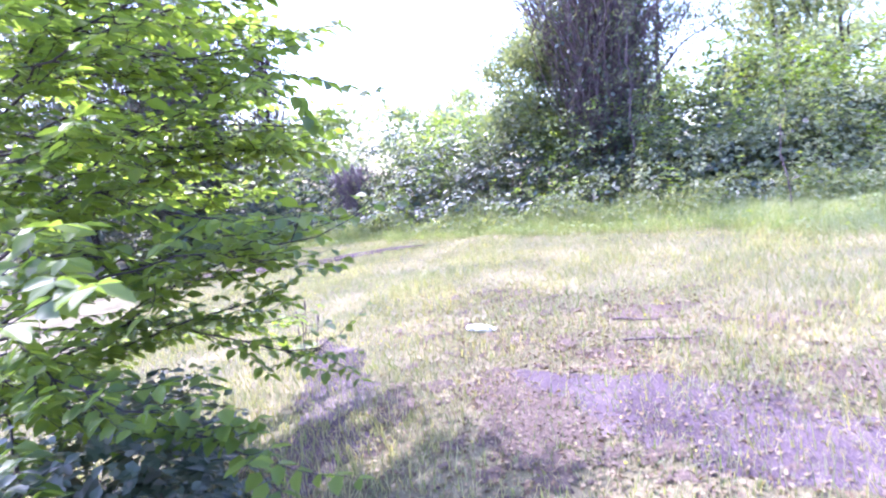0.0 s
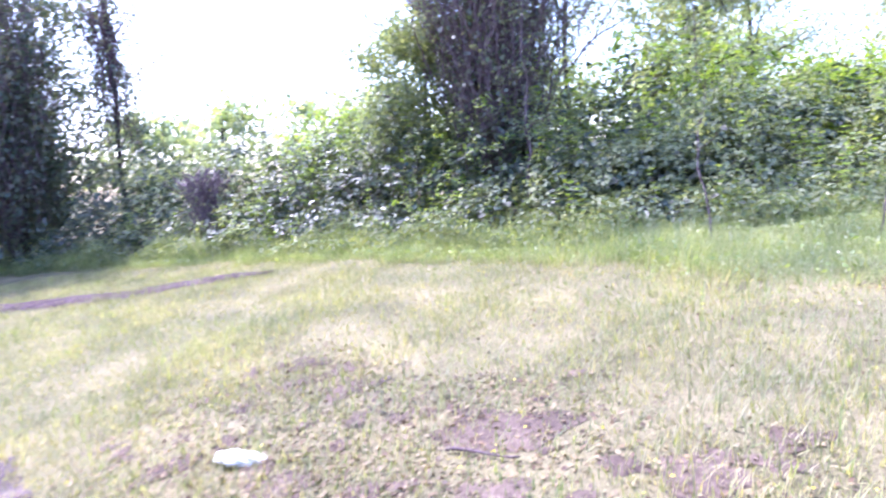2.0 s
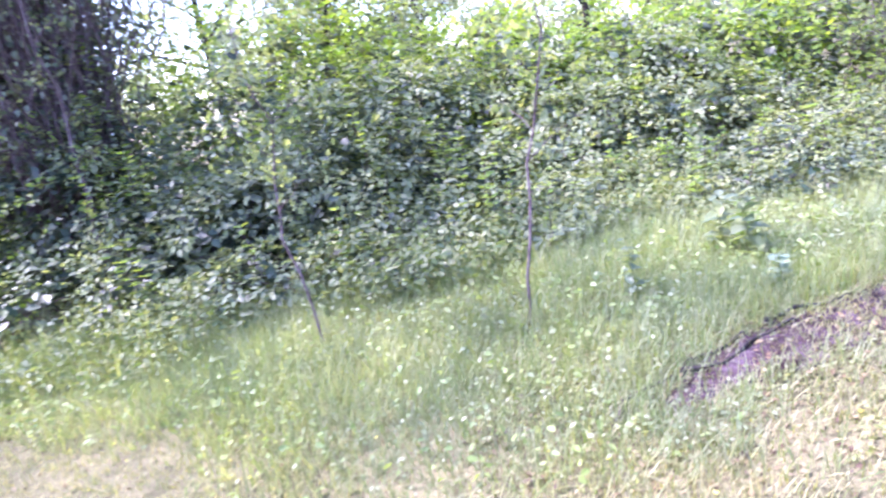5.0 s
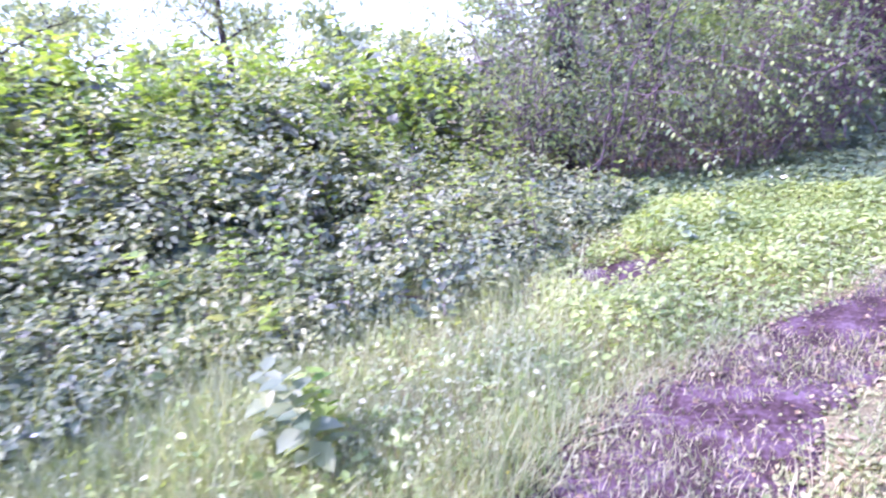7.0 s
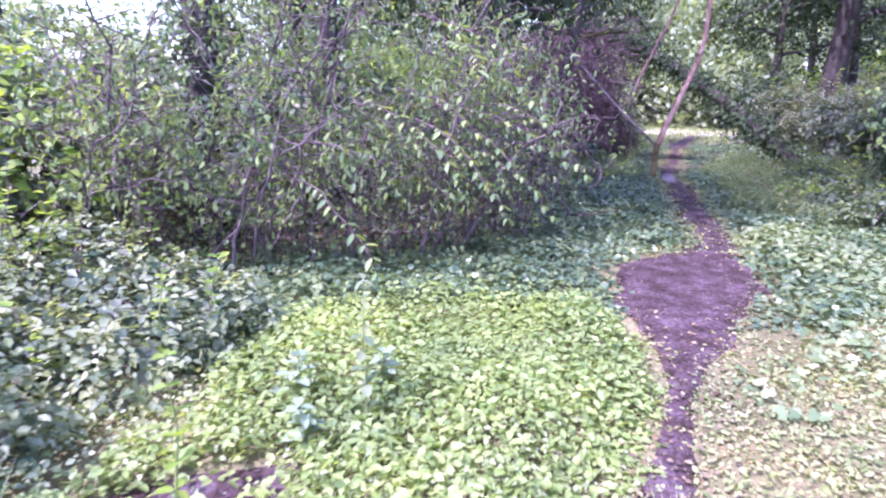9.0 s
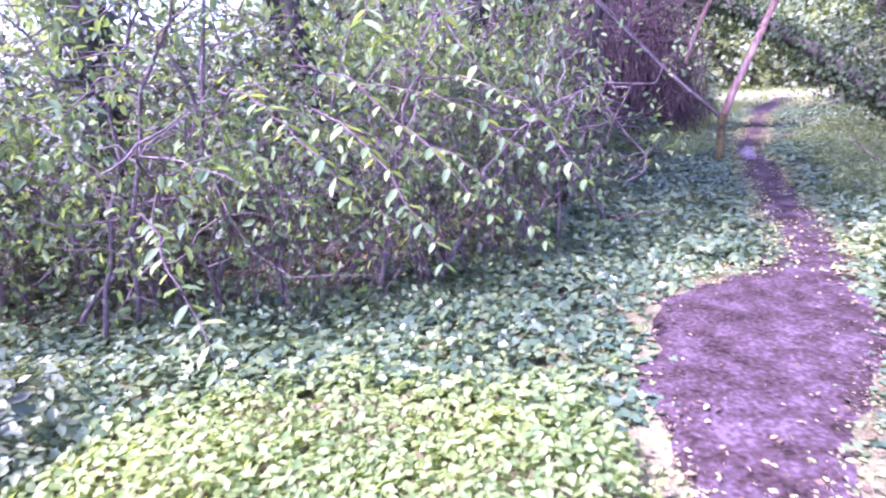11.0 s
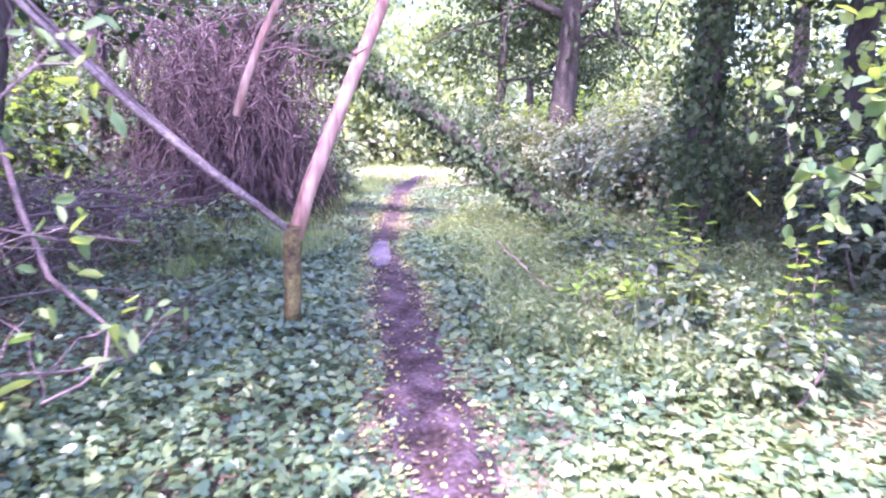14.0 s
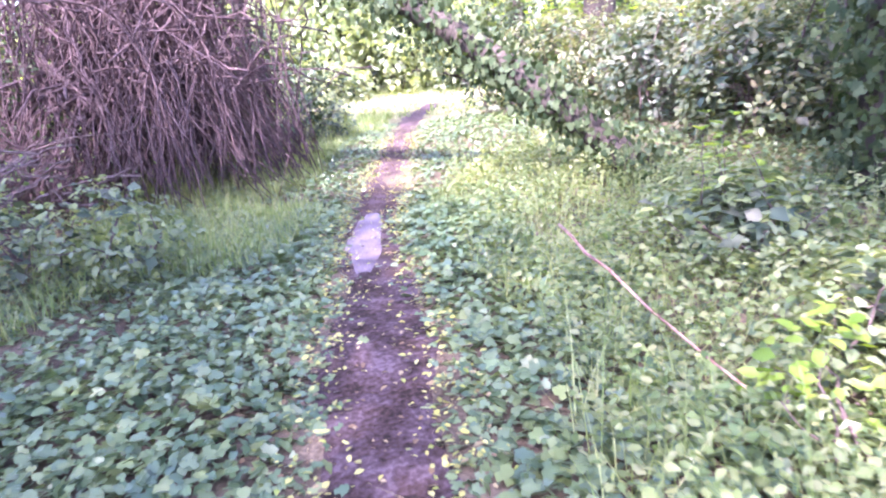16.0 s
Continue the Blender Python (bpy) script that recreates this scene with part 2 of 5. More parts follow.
def tubes(name, lines, mat, parent=None, label="", sides=6):
    """Tapered round stems joined into one mesh: lines of (points, radii)."""
    V, Q, T, off = [], [], [], 0
    for p, r in lines:
        v, q, e = tube_arrays(p, r, sides)
        V.append(v)
        Q.append(q + off)
        T.append(e + off)
        off += len(v)
    return make(name, np.concatenate(V), [np.concatenate(Q), np.concatenate(T)], mat, parent, label, smooth=True)


def bend(a, b, rng, wobble=0.1, n=8, sag=0.0):
    """A crooked line from a to b."""
    a, b = np.asarray(a, float), np.asarray(b, float)
    s = np.linspace(0, 1, n)[:, None]
    p = a + (b - a) * s
    L = np.linalg.norm(b - a)
    steps = np.cumsum(rng.normal(0, 1, (n, 3)), axis=0)
    steps -= steps[0] + (steps[-1] - steps[0]) * s
    p += steps * wobble * L / n * 1.2
    p[:, 2] -= (4 * s * (1 - s))[:, 0] * sag * L
    return p


def height(x, y):
    x, y = np.asarray(x, float), np.asarray(y, float)
    a = np.clip(-2.5 - y, 0, 12)
    z = -0.085 * a * np.clip(a * 0.5 + 0.5, 0, 1) + 0.015 * (np.sqrt((np.clip(x, -18, 40) + 6) ** 2 + 4) - 6 - np.clip(x, -18, 40))
    z = z + 0.11 * np.clip(x - 6.0, 0, 4) * np.clip((y - 2) / 3, 0, 1) * np.clip((16 - y) / 4, 0, 1)
    return z + 0.011 * np.sin(1.7 * x + 0.6 * y) * np.sin(1.3 * y - 0.4 * x) + 0.008 * np.sin(5.1 * x) * np.sin(4.3 * y)


def on_ground(x, y, lift=0.0):
    return np.stack([x, y, height(x, y) + lift], -1)


def thing(name, label, category, at=(0, 0, 0), group="", kind=""):
    ob = new(name)
    ob.location = at
    ob.empty_display_size = 0.2
    return tagged(ob, label, category, group, kind)


# ---- ground ----
def axis_steps(lo, hi, near_lo, near_hi, step):
    inner = np.arange(near_lo, near_hi + 1e-6, step)
    out = near_hi + np.geomspace(step, hi - near_hi, 26)
    back = near_lo - np.geomspace(step, near_lo - lo, 26)
    return np.concatenate([back[::-1], inner, out])


gx, gy = axis_steps(-400, 400, -14, 12, 0.2), axis_steps(-400, 400, -13, 20, 0.2)
GX, GY = np.meshgrid(gx, gy, indexing="ij")
idx = np.arange(GX.size).reshape(GX.shape)
quads = np.stack([idx[:-1, :-1], idx[1:, :-1], idx[1:, 1:], idx[:-1, 1:]], -1).reshape(-1, 4)
ground = make("ground", on_ground(GX.ravel(), GY.ravel()), [quads], M_GROUND, smooth=True)
tagged(ground, "dry grassy earth with moss and litter", "ground", kind="structure")


def ribbon(name, line, mat, label, seed, lift=0.012, cross=9, step=0.08, kind="structure", jags=0.14):
    """A trodden strip along (x, y, width), with ragged edges, thinning to the ground at its rims."""
    rng = np.random.default_rng(seed)
    line = np.array(line, float)
    seg = np.concatenate([[0], np.cumsum(np.hypot(*np.diff(line[:, :2], axis=0).T))])
    s = np.arange(0, seg[-1], step)
    c = np.stack([np.interp(s, seg, line[:, k]) for k in range(3)], -1)
    for _ in range(4):
        c[1:-1] = (c[:-2] + 2 * c[1:-1] + c[2:]) / 4
    d = unit(np.gradient(c[:, :2], axis=0))
    nrm = np.stack([-d[:, 1], d[:, 0]], -1)
    jag = np.stack([np.convolve(rng.normal(0, 1, len(s) + 4), np.ones(5) / 5, "valid") for _ in range(2)]) * jags
    u = np.linspace(-1, 1, cross)
    half = c[:, 2:3] / 2 * (1 + np.where(u[None] < 0, jag[0][:, None], jag[1][:, None]) * np.abs(u[None]) * 2.2)
    x = c[:, 0:1] + nrm[:, 0:1] * half * u
    y = c[:, 1:2] + nrm[:, 1:2] * half * u
    z = height(x, y) + lift * (1 - np.abs(u[None]) ** 4) - 0.004 + 0.006
    ids = np.arange(x.size).reshape(x.shape)
    q = np.stack([ids[:-1, :-1], ids[1:, :-1], ids[1:, 1:], ids[:-1, 1:]], -1).reshape(-1, 4)
    ob = make(name, np.stack([x, y, z], -1).reshape(-1, 3), [q], mat, smooth=True)
    return tagged(ob, label, "path", kind=kind)


TRACK = [(-2.42, -3.5, 0.1), (-2.2, -2.95, 0.38), (-1.75, -2.3, 0.6), (-1.28, -1.5, 0.75), (-0.8, -0.85, 0.7), (-0.3, -0.25, 0.45), (0.1, 0.3, 0.28), (0.4, 0.75, 0.16), (0.65, 1.15, 0.1),
         (0.95, 1.62, 0.26), (1.12, 1.95, 0.52), (1.36, 2.4, 0.85), (1.68, 2.95, 1.2), (1.98, 3.33, 0.95), (2.35, 3.65, 0.55), (2.69, 4.05, 0.4), (3.02, 4.8, 0.36), (3.17, 5.24, 0.46), (3.58, 6.1, 0.4), (4.12, 7.3, 0.54),
         (4.45, 8.0, 0.4), (4.95, 9.25, 0.4), (5.5, 10.2, 0.42), (6.8, 12.4, 0.4), (8.4, 15.2, 0.45), (10.2, 18.2, 0.5), (13, 22, 0.6)]
path = ribbon("path", TRACK, M_DAMP, "narrow trodden path of damp purplish soil", 3)


# ---- vegetation tools ----
TR = np.array(TRACK, float)


def track_gap(x, y):
    """Distance from the trodden path's rim, negative on the path."""
    best = np.full(np.shape(x), 1e9)
    for (x0, y0, w0), (x1, y1, w1) in zip(TR[:-1], TR[1:]):
        dx, dy = x1 - x0, y1 - y0
        s = np.clip(((x - x0) * dx + (y - y0) * dy) / (dx * dx + dy * dy), 0, 1)
        best = np.minimum(best, np.hypot(x - x0 - s * dx, y - y0 - s * dy) - (w0 + (w1 - w0) * s) / 2)
    return best


def inside(x, y, poly):
    poly = np.asarray(poly, float)
    hit = np.zeros(np.shape(x), bool)
    for (x0, y0), (x1, y1) in zip(poly, np.roll(poly, -1, axis=0)):
        if y0 != y1:
            hit ^= ((y0 > y) != (y1 > y)) & (x < (x1 - x0) * (y - y0) / (y1 - y0) + x0)
    return hit


def spread(poly, per_m2, rng):
    poly = np.asarray(poly, float)
    lo, hi = poly.min(0), poly.max(0)
    n = int(per_m2 * np.prod(hi - lo))
    x, y = rng.uniform(lo[0], hi[0], n), rng.uniform(lo[1], hi[1], n)
    k = inside(x + 0.22 * patchy(x, y, 2.6, 91) + 0.07 * patchy(x, y, 9.0, 93), y + 0.22 * patchy(x, y, 2.6, 92) + 0.07 * patchy(x, y, 9.0, 94), poly)
    worn = np.hypot((x + 1.5) * 0.87 + (y - 0.56) * 0.5, ((y - 0.56) * 0.87 - (x + 1.5) * 0.5) * 2.2) + 0.1 * patchy(x, y, 9.0, 95)
    k &= (worn > 0.5) | (rng.uniform(0, 1, n) < 0.12)
    return x[k], y[k]


def patchy(x, y, scale, seed):
    """Smooth noise about 0, for clumps."""
    r = np.random.default_rng(seed)
    v = np.zeros(np.shape(x))
    for k in range(6):
        a, p, f = r.uniform(0, 2 * math.pi), r.uniform(0, 6.28), scale * r.uniform(0.6, 1.8)
        v += np.sin((np.cos(a) * x + np.sin(a) * y) * f + p)
    return v / 3


def grass(name, poly, per_m2, length, mat, label, seed, keep=None, width=0.004, lean=0.5):
    rng = np.random.default_rng(seed)
    x, y = spread(poly, per_m2, rng)
    ok = track_gap(x, y) > rng.uniform(-0.12, 0.10, len(x))
    if keep is not None:
        ok &= keep(x, y, rng)
    x, y = x[ok], y[ok]
    n = len(x)
    tall = length * rng.lognormal(0, 0.35, n) * np.clip(1 + 0.4 * patchy(x, y, 2.5, seed), 0.7, 1.8)
    a = rng.uniform(0, 2 * math.pi, n)
    tilt = np.abs(rng.normal(0, lean, n))
    axis = np.stack([np.cos(a) * np.sin(tilt), np.sin(a) * np.sin(tilt), np.cos(tilt)], -1)
    up = np.stack([np.cos(a + 0.3), np.sin(a + 0.3), np.full(n, -0.3)], -1)
    ob = scatter(name, BLADE, on_ground(x, y, -0.01), axis, up, tall, mat, width=width * rng.uniform(0.7, 1.5, n))
    return tagged(ob, label, "grass", kind="stuff")


def carpet(name, template, poly, per_m2, size, mat, label, category, seed, keep=None, lift=(0.02, 0.14), flat=0.45, rim=0.02):
    """Low leaves that cover the ground."""
    rng = np.random.default_rng(seed)
    x, y = spread(poly, per_m2, rng)
    ok = track_gap(x, y) > rng.normal(rim, 0.07, len(x))
    if keep is not None:
        ok &= keep(x, y, rng)
    x, y = x[ok], y[ok]
    n = len(x)
    bump = np.clip(0.5 + 0.5 * patchy(x, y, 4.0, seed + 1), 0, 1)
    gap = np.clip(track_gap(x, y) / 0.3, 0.15, 1)
    z = rng.uniform(0, 1, n) ** 0.6 * (lift[0] + (lift[1] - lift[0]) * bump) * gap
    a = rng.uniform(0, 2 * math.pi, n)
    axis = np.stack([np.cos(a), np.sin(a), rng.normal(-0.15, 0.3, n)], -1)
    up = unit(np.stack([rng.normal(0, flat, n), rng.normal(0, flat, n), np.ones(n)], -1))
    pos = on_ground(x, y)
    pos[:, 2] += z + 0.008
    ob = scatter(name, template, pos, axis, up, size * rng.uniform(0.55, 1.35, n), mat)
    return tagged(ob, label, category, kind="stuff")


def shell(blobs, n, rng, inner=0.72):
    """Points and outward normals on lumpy mounds: blobs of (x, y, z, rx, ry, rz)."""
    b = np.array(blobs, float)
    area = b[:, 3] * b[:, 5] + b[:, 4] * b[:, 5] + b[:, 3] * b[:, 4]
    pick = rng.choice(len(b), n, p=area / area.sum())
    d = unit(rng.normal(0, 1, (n, 3)))
    lump = 1 + 0.13 * np.sin(d[:, 0] * 5 + pick) * np.sin(d[:, 1] * 6 + 2 * pick) + 0.09 * np.sin(d[:, 2] * 9 + d[:, 0] * 8 + pick)
    r = rng.uniform(inner, 1.04, n) ** 0.6 * lump
    pos = b[pick, :3] + d * b[pick, 3:] * r[:, None]
    nrm = unit(d / b[pick, 3:])
    g = height(pos[:, 0], pos[:, 1])
    ok = pos[:, 2] > g + 0.01
    return pos[ok], nrm[ok]


def leafy(name, blobs, n, size, mat, rng, parent, label="", template=SMALL, droop=0.35, inner=0.72, tier=6):
    """Leaves in small tiers that spread round a twig's tip, with gaps between the tiers."""
    pos, nrm = shell(blobs, n // tier, rng, inner)
    k = len(pos)
    face = unit(nrm * 0.5 + np.array([0, 0, 0.85]) + rng.normal(0, 0.28, (k, 3)))
    t1 = unit(np.cross(face, rng.normal(0, 1, (k, 3))))
    t2 = np.cross(face, t1)
    face, t1, t2, pos = (np.repeat(v, tier, axis=0) for v in (face, t1, t2, pos))
    m = k * tier
    a = rng.uniform(0, 2 * math.pi, m)
    out = t1 * np.cos(a)[:, None] + t2 * np.sin(a)[:, None]
    pos = pos + out * (size * rng.uniform(0.1, 1.25, m))[:, None] + face * (size * rng.normal(0, 0.35, m))[:, None]
    pos[:, 2] = np.maximum(pos[:, 2], height(pos[:, 0], pos[:, 1]) + 0.012)
    up = unit(face + rng.normal(0, 0.28, (m, 3)))
    axis = out + rng.normal(0, 0.3, (m, 3)) + np.array([0, 0, -droop])
    axis -= up * (axis * up).sum(-1, keepdims=True)
    return scatter(name, template, pos, axis, up, size * rng.uniform(0.55, 1.35, m), mat, parent, label)


def bush(name, label, category, blobs, n, size, mat, seed, shade=0.35, template=SMALL, stems=14, group="", flowers=0, shoots=0, shoot_mat=None, inner=0.72, cane=(0.005, 0.012), cane_mat=None, wild=0.25, young=None):
    """A shrub: canes rising from its foot, leaves on a lumpy outline, dark-coloured ones deep inside that paint its
    shade.
    """
    rng = np.random.default_rng(seed)
    b = np.array(blobs, float)
    base = (b[:, 0].mean(), b[:, 1].mean())
    ob = thing(name, label, category, (0, 0, 0), group)
    lines = []
    for _ in range(stems):
        q = b[rng.integers(len(b))]
        foot = (q[0] + rng.normal(0, q[3] * 0.35), q[1] + rng.normal(0, q[4] * 0.35))
        d = unit(rng.normal(0, 1, 3) * (1, 1, 0.5) + np.array([0, 0, 0.6]))
        end = q[:3] + d * q[3:] * rng.uniform(0.85, 1.1)
        foot3 = (foot[0], foot[1], float(height(*foot)) - 0.03)
        r0 = rng.uniform(*cane)
        lines.append((bend(foot3, end, rng, wild, 8, -0.06), np.linspace(r0, r0 * 0.3, 8)))
    tagged(tubes("cane_tangle", lines, cane_mat or M_TWIG, ob, sides=5), kind="stuff")
    tagged(leafy("foliage", blobs, n if young is None else int(n * 0.68), size, mat, rng, ob, template=template, inner=inner), kind="stuff")
    if young is not None:
        tagged(leafy("young_foliage", blobs, int(n * 0.6), size * 0.9, young, rng, ob, template=template, inner=0.95), kind="stuff")
    # Larger inner leaves, coloured dark as painted shade.
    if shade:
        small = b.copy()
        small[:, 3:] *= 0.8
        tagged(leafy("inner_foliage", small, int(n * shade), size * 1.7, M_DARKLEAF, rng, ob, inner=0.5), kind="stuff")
    if flowers:
        pos, nrm = shell(blobs, flowers * 2, rng, 0.98)
        f = [pos, nrm]
        P, A, U = [], [], []
        for p, m in zip(f[0][:flowers], f[1][:flowers]):
            m = unit(m + np.array([0, 0, 0.6]))
            t1 = unit(np.cross(m, (0.3, 0.8, 0.1)))
            t2 = np.cross(m, t1)
            for k in range(5):
                a = k * 2 * math.pi / 5
                P.append(p + m * 0.03)
                A.append(t1 * math.cos(a) + t2 * math.sin(a))
                U.append(m)
        tagged(scatter("flowers", SMALL, np.array(P), np.array(A), np.array(U), np.full(len(P), 0.016), M_PETAL, ob, "small white bramble flowers"), kind="stuff")
    if shoots:
        pos, nrm = shell(blobs, shoots * 8, rng, 0.98)
        top = np.argsort(-nrm[:, 2] + rng.uniform(0, 0.6, len(pos)))[:shoots]
        L, P, A, U = [], [], [], []
        for p in pos[top]:
            tip = p + np.array([rng.normal(0, 0.08), rng.normal(0, 0.08), rng.uniform(0.2, 0.45)])
            line = bend(p - np.array([0, 0, 0.1]), tip, rng, 0.15, 7)
            L.append((line, np.linspace(0.005, 0.002, 7)))
            for q in line[1:]:
                for _ in range(3):
                    a = rng.uniform(0, 6.28)
                    P.append(q)
                    A.append((math.cos(a), math.sin(a), 0.35))
                    U.append((rng.normal(0, 0.2), rng.normal(0, 0.2), 1))
        tagged(tubes("new_growth", L, M_TWIG, ob, sides=4), kind="stuff")
        tagged(scatter("shoot_leaves", OVATE, np.array(P), np.array(A), np.array(U), size * rng.uniform(0.7, 1.4, len(P)), shoot_mat or M_LIME, ob, "fresh yellow-green leaves on new shoots"), kind="stuff")
    return ob


def blob(x, y, h, rx, ry, up=0.0):
    """A mound of height h on the ground."""
    g = float(height(x, y))
    return (x, y, g + up + h * 0.42, rx, ry, h * 0.58)


# ---- bramble bank ----
BANK = [(-21.5, -19.5), (-19.6, -16.8), (-17.8, -14.4), (-15.8, -12.2), (-14.2, -10.4), (-12.8, -9.0), (-11.4, -7.9), (-9.9, -6.6), (-8.6, -5.6), (-7.4, -4.8), (-6.4, -3.9), (-5.6, -3.1), (-5.0, -2.2), (-4.5, -1.3), (-3.9, -0.4), (-3.3, 0.5), (-2.9, 1.5)]
bk = np.array(BANK)
tang = unit(np.gradient(bk, axis=0))
away = np.stack([-tang[:, 1], tang[:, 0]], -1)      # from the meadow into the thicket
SORTS = [("dense dark green bramble bush on a grassy bank", M_BRAMBLE), ("tangled bramble bush with pale new leaves beside the meadow", M_PALE),
         ("shady blackthorn bush with dull dark leaves", M_DULL), ("bramble bush with small white flowers", M_BRAMBLE)]
for k, ((x, y), o) in enumerate(zip(BANK, away)):
    r = np.random.default_rng(100 + k)
    far = k < 10
    label, mat = SORTS[(0, 2, 0, 2, 0, 3, 2, 2, 1, 1, 1, 1, 3, 1, 1, 1, 1)[k]]
    low = 0.75 if far else 0.45
    bl = []
    for depth_in, h, w in ((0.45, low, 0.75), (1.3, 1.8 if far else 1.0, 0.9), (2.4, 2.65 if far else 1.5, 1.15)):
        for side in (-0.5, 0.5):
            px = x + o[0] * depth_in * r.uniform(0.8, 1.2) + tang[k, 0] * side * r.uniform(0.6, 1.5)
            py = y + o[1] * depth_in * r.uniform(0.8, 1.2) + tang[k, 1] * side * r.uniform(0.6, 1.5)
            bl.append(blob(px, py, h * r.uniform(0.7, 1.25), w * r.uniform(0.75, 1.2), w * r.uniform(0.75, 1.2)))
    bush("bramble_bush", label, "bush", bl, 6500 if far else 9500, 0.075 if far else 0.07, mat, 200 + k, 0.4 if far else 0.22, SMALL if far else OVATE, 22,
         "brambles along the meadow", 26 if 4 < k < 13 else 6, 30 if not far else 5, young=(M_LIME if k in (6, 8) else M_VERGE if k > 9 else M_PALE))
# sunlit crest behind
for k, (x, y, h) in enumerate([(-13.5, -5.6, 2.6), (-8.8, -1.2, 3.0), (-7.6, 0.2, 2.7), (-6.6, 1.4, 2.3), (-5.6, 2.6, 2.1), (-4.6, 3.6, 2.0)]):
    bush("crest_bush", "yellow-green sunlit bush above the brambles", "bush", [blob(x, y, h, 1.3, 1.2), blob(x + 0.9, y + 0.7, h * 0.85, 1.0, 1.1), blob(x - 1.2, y - 0.5, h * 0.9, 1.2, 1.0)],
         5000, 0.10, M_LIME, 300 + k, 0.3, SMALL, 12, "sunlit bushes behind", 0, 8)
for k, (x, y, h, w) in enumerate([(-3.4, -0.25, 0.5, 0.45), (-2.6, 0.5, 0.55, 0.5), (-2.3, 1.35, 0.6, 0.5), (-4.2, -1.2, 0.45, 0.5), (-1.9, 2.2, 0.6, 0.5), (-4.9, -2.2, 0.4, 0.45), (-2.9, 1.9, 0.9, 0.7)]):
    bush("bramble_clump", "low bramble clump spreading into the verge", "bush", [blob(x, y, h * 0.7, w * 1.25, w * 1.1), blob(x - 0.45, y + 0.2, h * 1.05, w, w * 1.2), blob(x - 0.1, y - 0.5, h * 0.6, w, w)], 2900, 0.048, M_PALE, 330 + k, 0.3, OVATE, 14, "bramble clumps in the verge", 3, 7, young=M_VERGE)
bush("bramble_clump", "low dark bramble under the hazel boughs", "bush", [blob(-0.5, -11.0, 0.9, 0.65, 0.5), blob(-1.2, -11.0, 0.75, 0.6, 0.45), blob(0.1, -11.4, 1.0, 0.6, 0.5)], 4600, 0.055, M_DULL, 345, 0.3, OVATE, 14, "bramble clumps in the verge")


def bank_gap(x, y):
    """Distance from the bramble bank's foot."""
    best = np.full(np.shape(x), 1e9)
    for (x0, y0), (x1, y1) in zip(BANK[:-1], BANK[1:]):
        dx, dy = x1 - x0, y1 - y0
        t = np.clip(((x - x0) * dx + (y - y0) * dy) / (dx * dx + dy * dy), 0, 1)
        best = np.minimum(best, np.hypot(x - x0 - t * dx, y - y0 - t * dy))
    return best


def keep_verge(x, y, rng):
    return bank_gap(x, y) < rng.uniform(0.5, 2.7, len(x)) + 2.2 * np.clip((y + 5.0) / 1.6, 0, 1)


# ---- bare soil ----
ribbon("woodland_floor", [(-3.5, 5.5, 3.0), (-1.0, 5.2, 4.2), (2.0, 7.0, 7.0), (4.2, 10, 10), (6, 14, 11), (8, 18, 9)], M_FLOOR, "dark brown woodland soil under the ivy", 8, 0.004, 21, 0.2)
ribbon("soil_patch", [(-4.2, -10.05, 0.12), (-3.4, -10.0, 0.45), (-2.4, -10.05, 0.6), (-1.5, -10.2, 0.6), (-0.8, -10.4, 0.15)], M_SOIL, "bare purplish soil showing through the dry grass", 4, jags=0.25)
ribbon("worn_soil", [(-1.95, -8.8, 0.15), (-1.3, -8.5, 0.6), (-0.7, -8.15, 0.9), (0.0, -8.0, 0.9), (0.8, -7.9, 0.6), (1.4, -7.9, 0.15)], M_SOIL, "worn bare soil between tufts of dry grass", 9, jags=0.25)
ribbon("dirt_track", [(-15, -16, 0.5), (-12.4, -13.4, 0.5), (-10.6, -11.4, 0.6), (-9.9, -10.2, 0.7), (-9.5, -8.9, 0.6), (-8.9, -7.9, 0.12)], M_DAMP, "dark eroded edge of a dirt track across the meadow", 5, 0.035)
ribbon("worn_patch", [(-2.05, 0.2, 0.1), (-1.75, 0.4, 0.42), (-1.4, 0.62, 0.45), (-1.0, 0.85, 0.1)], M_DAMP, "small worn patch of bare soil in the verge", 6)
ribbon("dry_patch", [(4.5, 8.3, 0.1), (4.68, 8.7, 0.26), (4.9, 9.15, 0.3), (5.1, 9.5, 0.26), (5.25, 9.8, 0.1)], M_DRY, "pale dried patch of soil on the path", 10, 0.022)
ribbon("clearing_track", [(7.5, 27.5, 3.5), (11, 26.6, 5), (15, 25, 5.5), (20, 22.5, 5), (26, 19, 3)], M_SAND, "pale sunlit track crossing the clearing", 7)


# ---- grass and ground cover ----
def on_soil(x, y):
    a = np.hypot((x + 1.4) / 3.4, (y + 8.5 + 0.25 * (x + 1.4)) / 1.25)
    return a + 0.25 * patchy(x, y, 3.0, 77)


def keep_meadow(x, y, rng):
    k = patchy(x, y, 1.6, 5) > rng.normal(-1.3, 0.5, len(x))
    return k & (on_soil(x, y) > rng.uniform(-1.3, 1.15, len(x)))


def keep_low(x, y, rng):
    return keep_verge(x, y, rng) & (y < rng.uniform(-1.6, 0.1, len(x)))


def keep_fresh(x, y, rng):
    return patchy(x, y, 2.2, 6) > rng.normal(-0.2, 0.5, len(x))


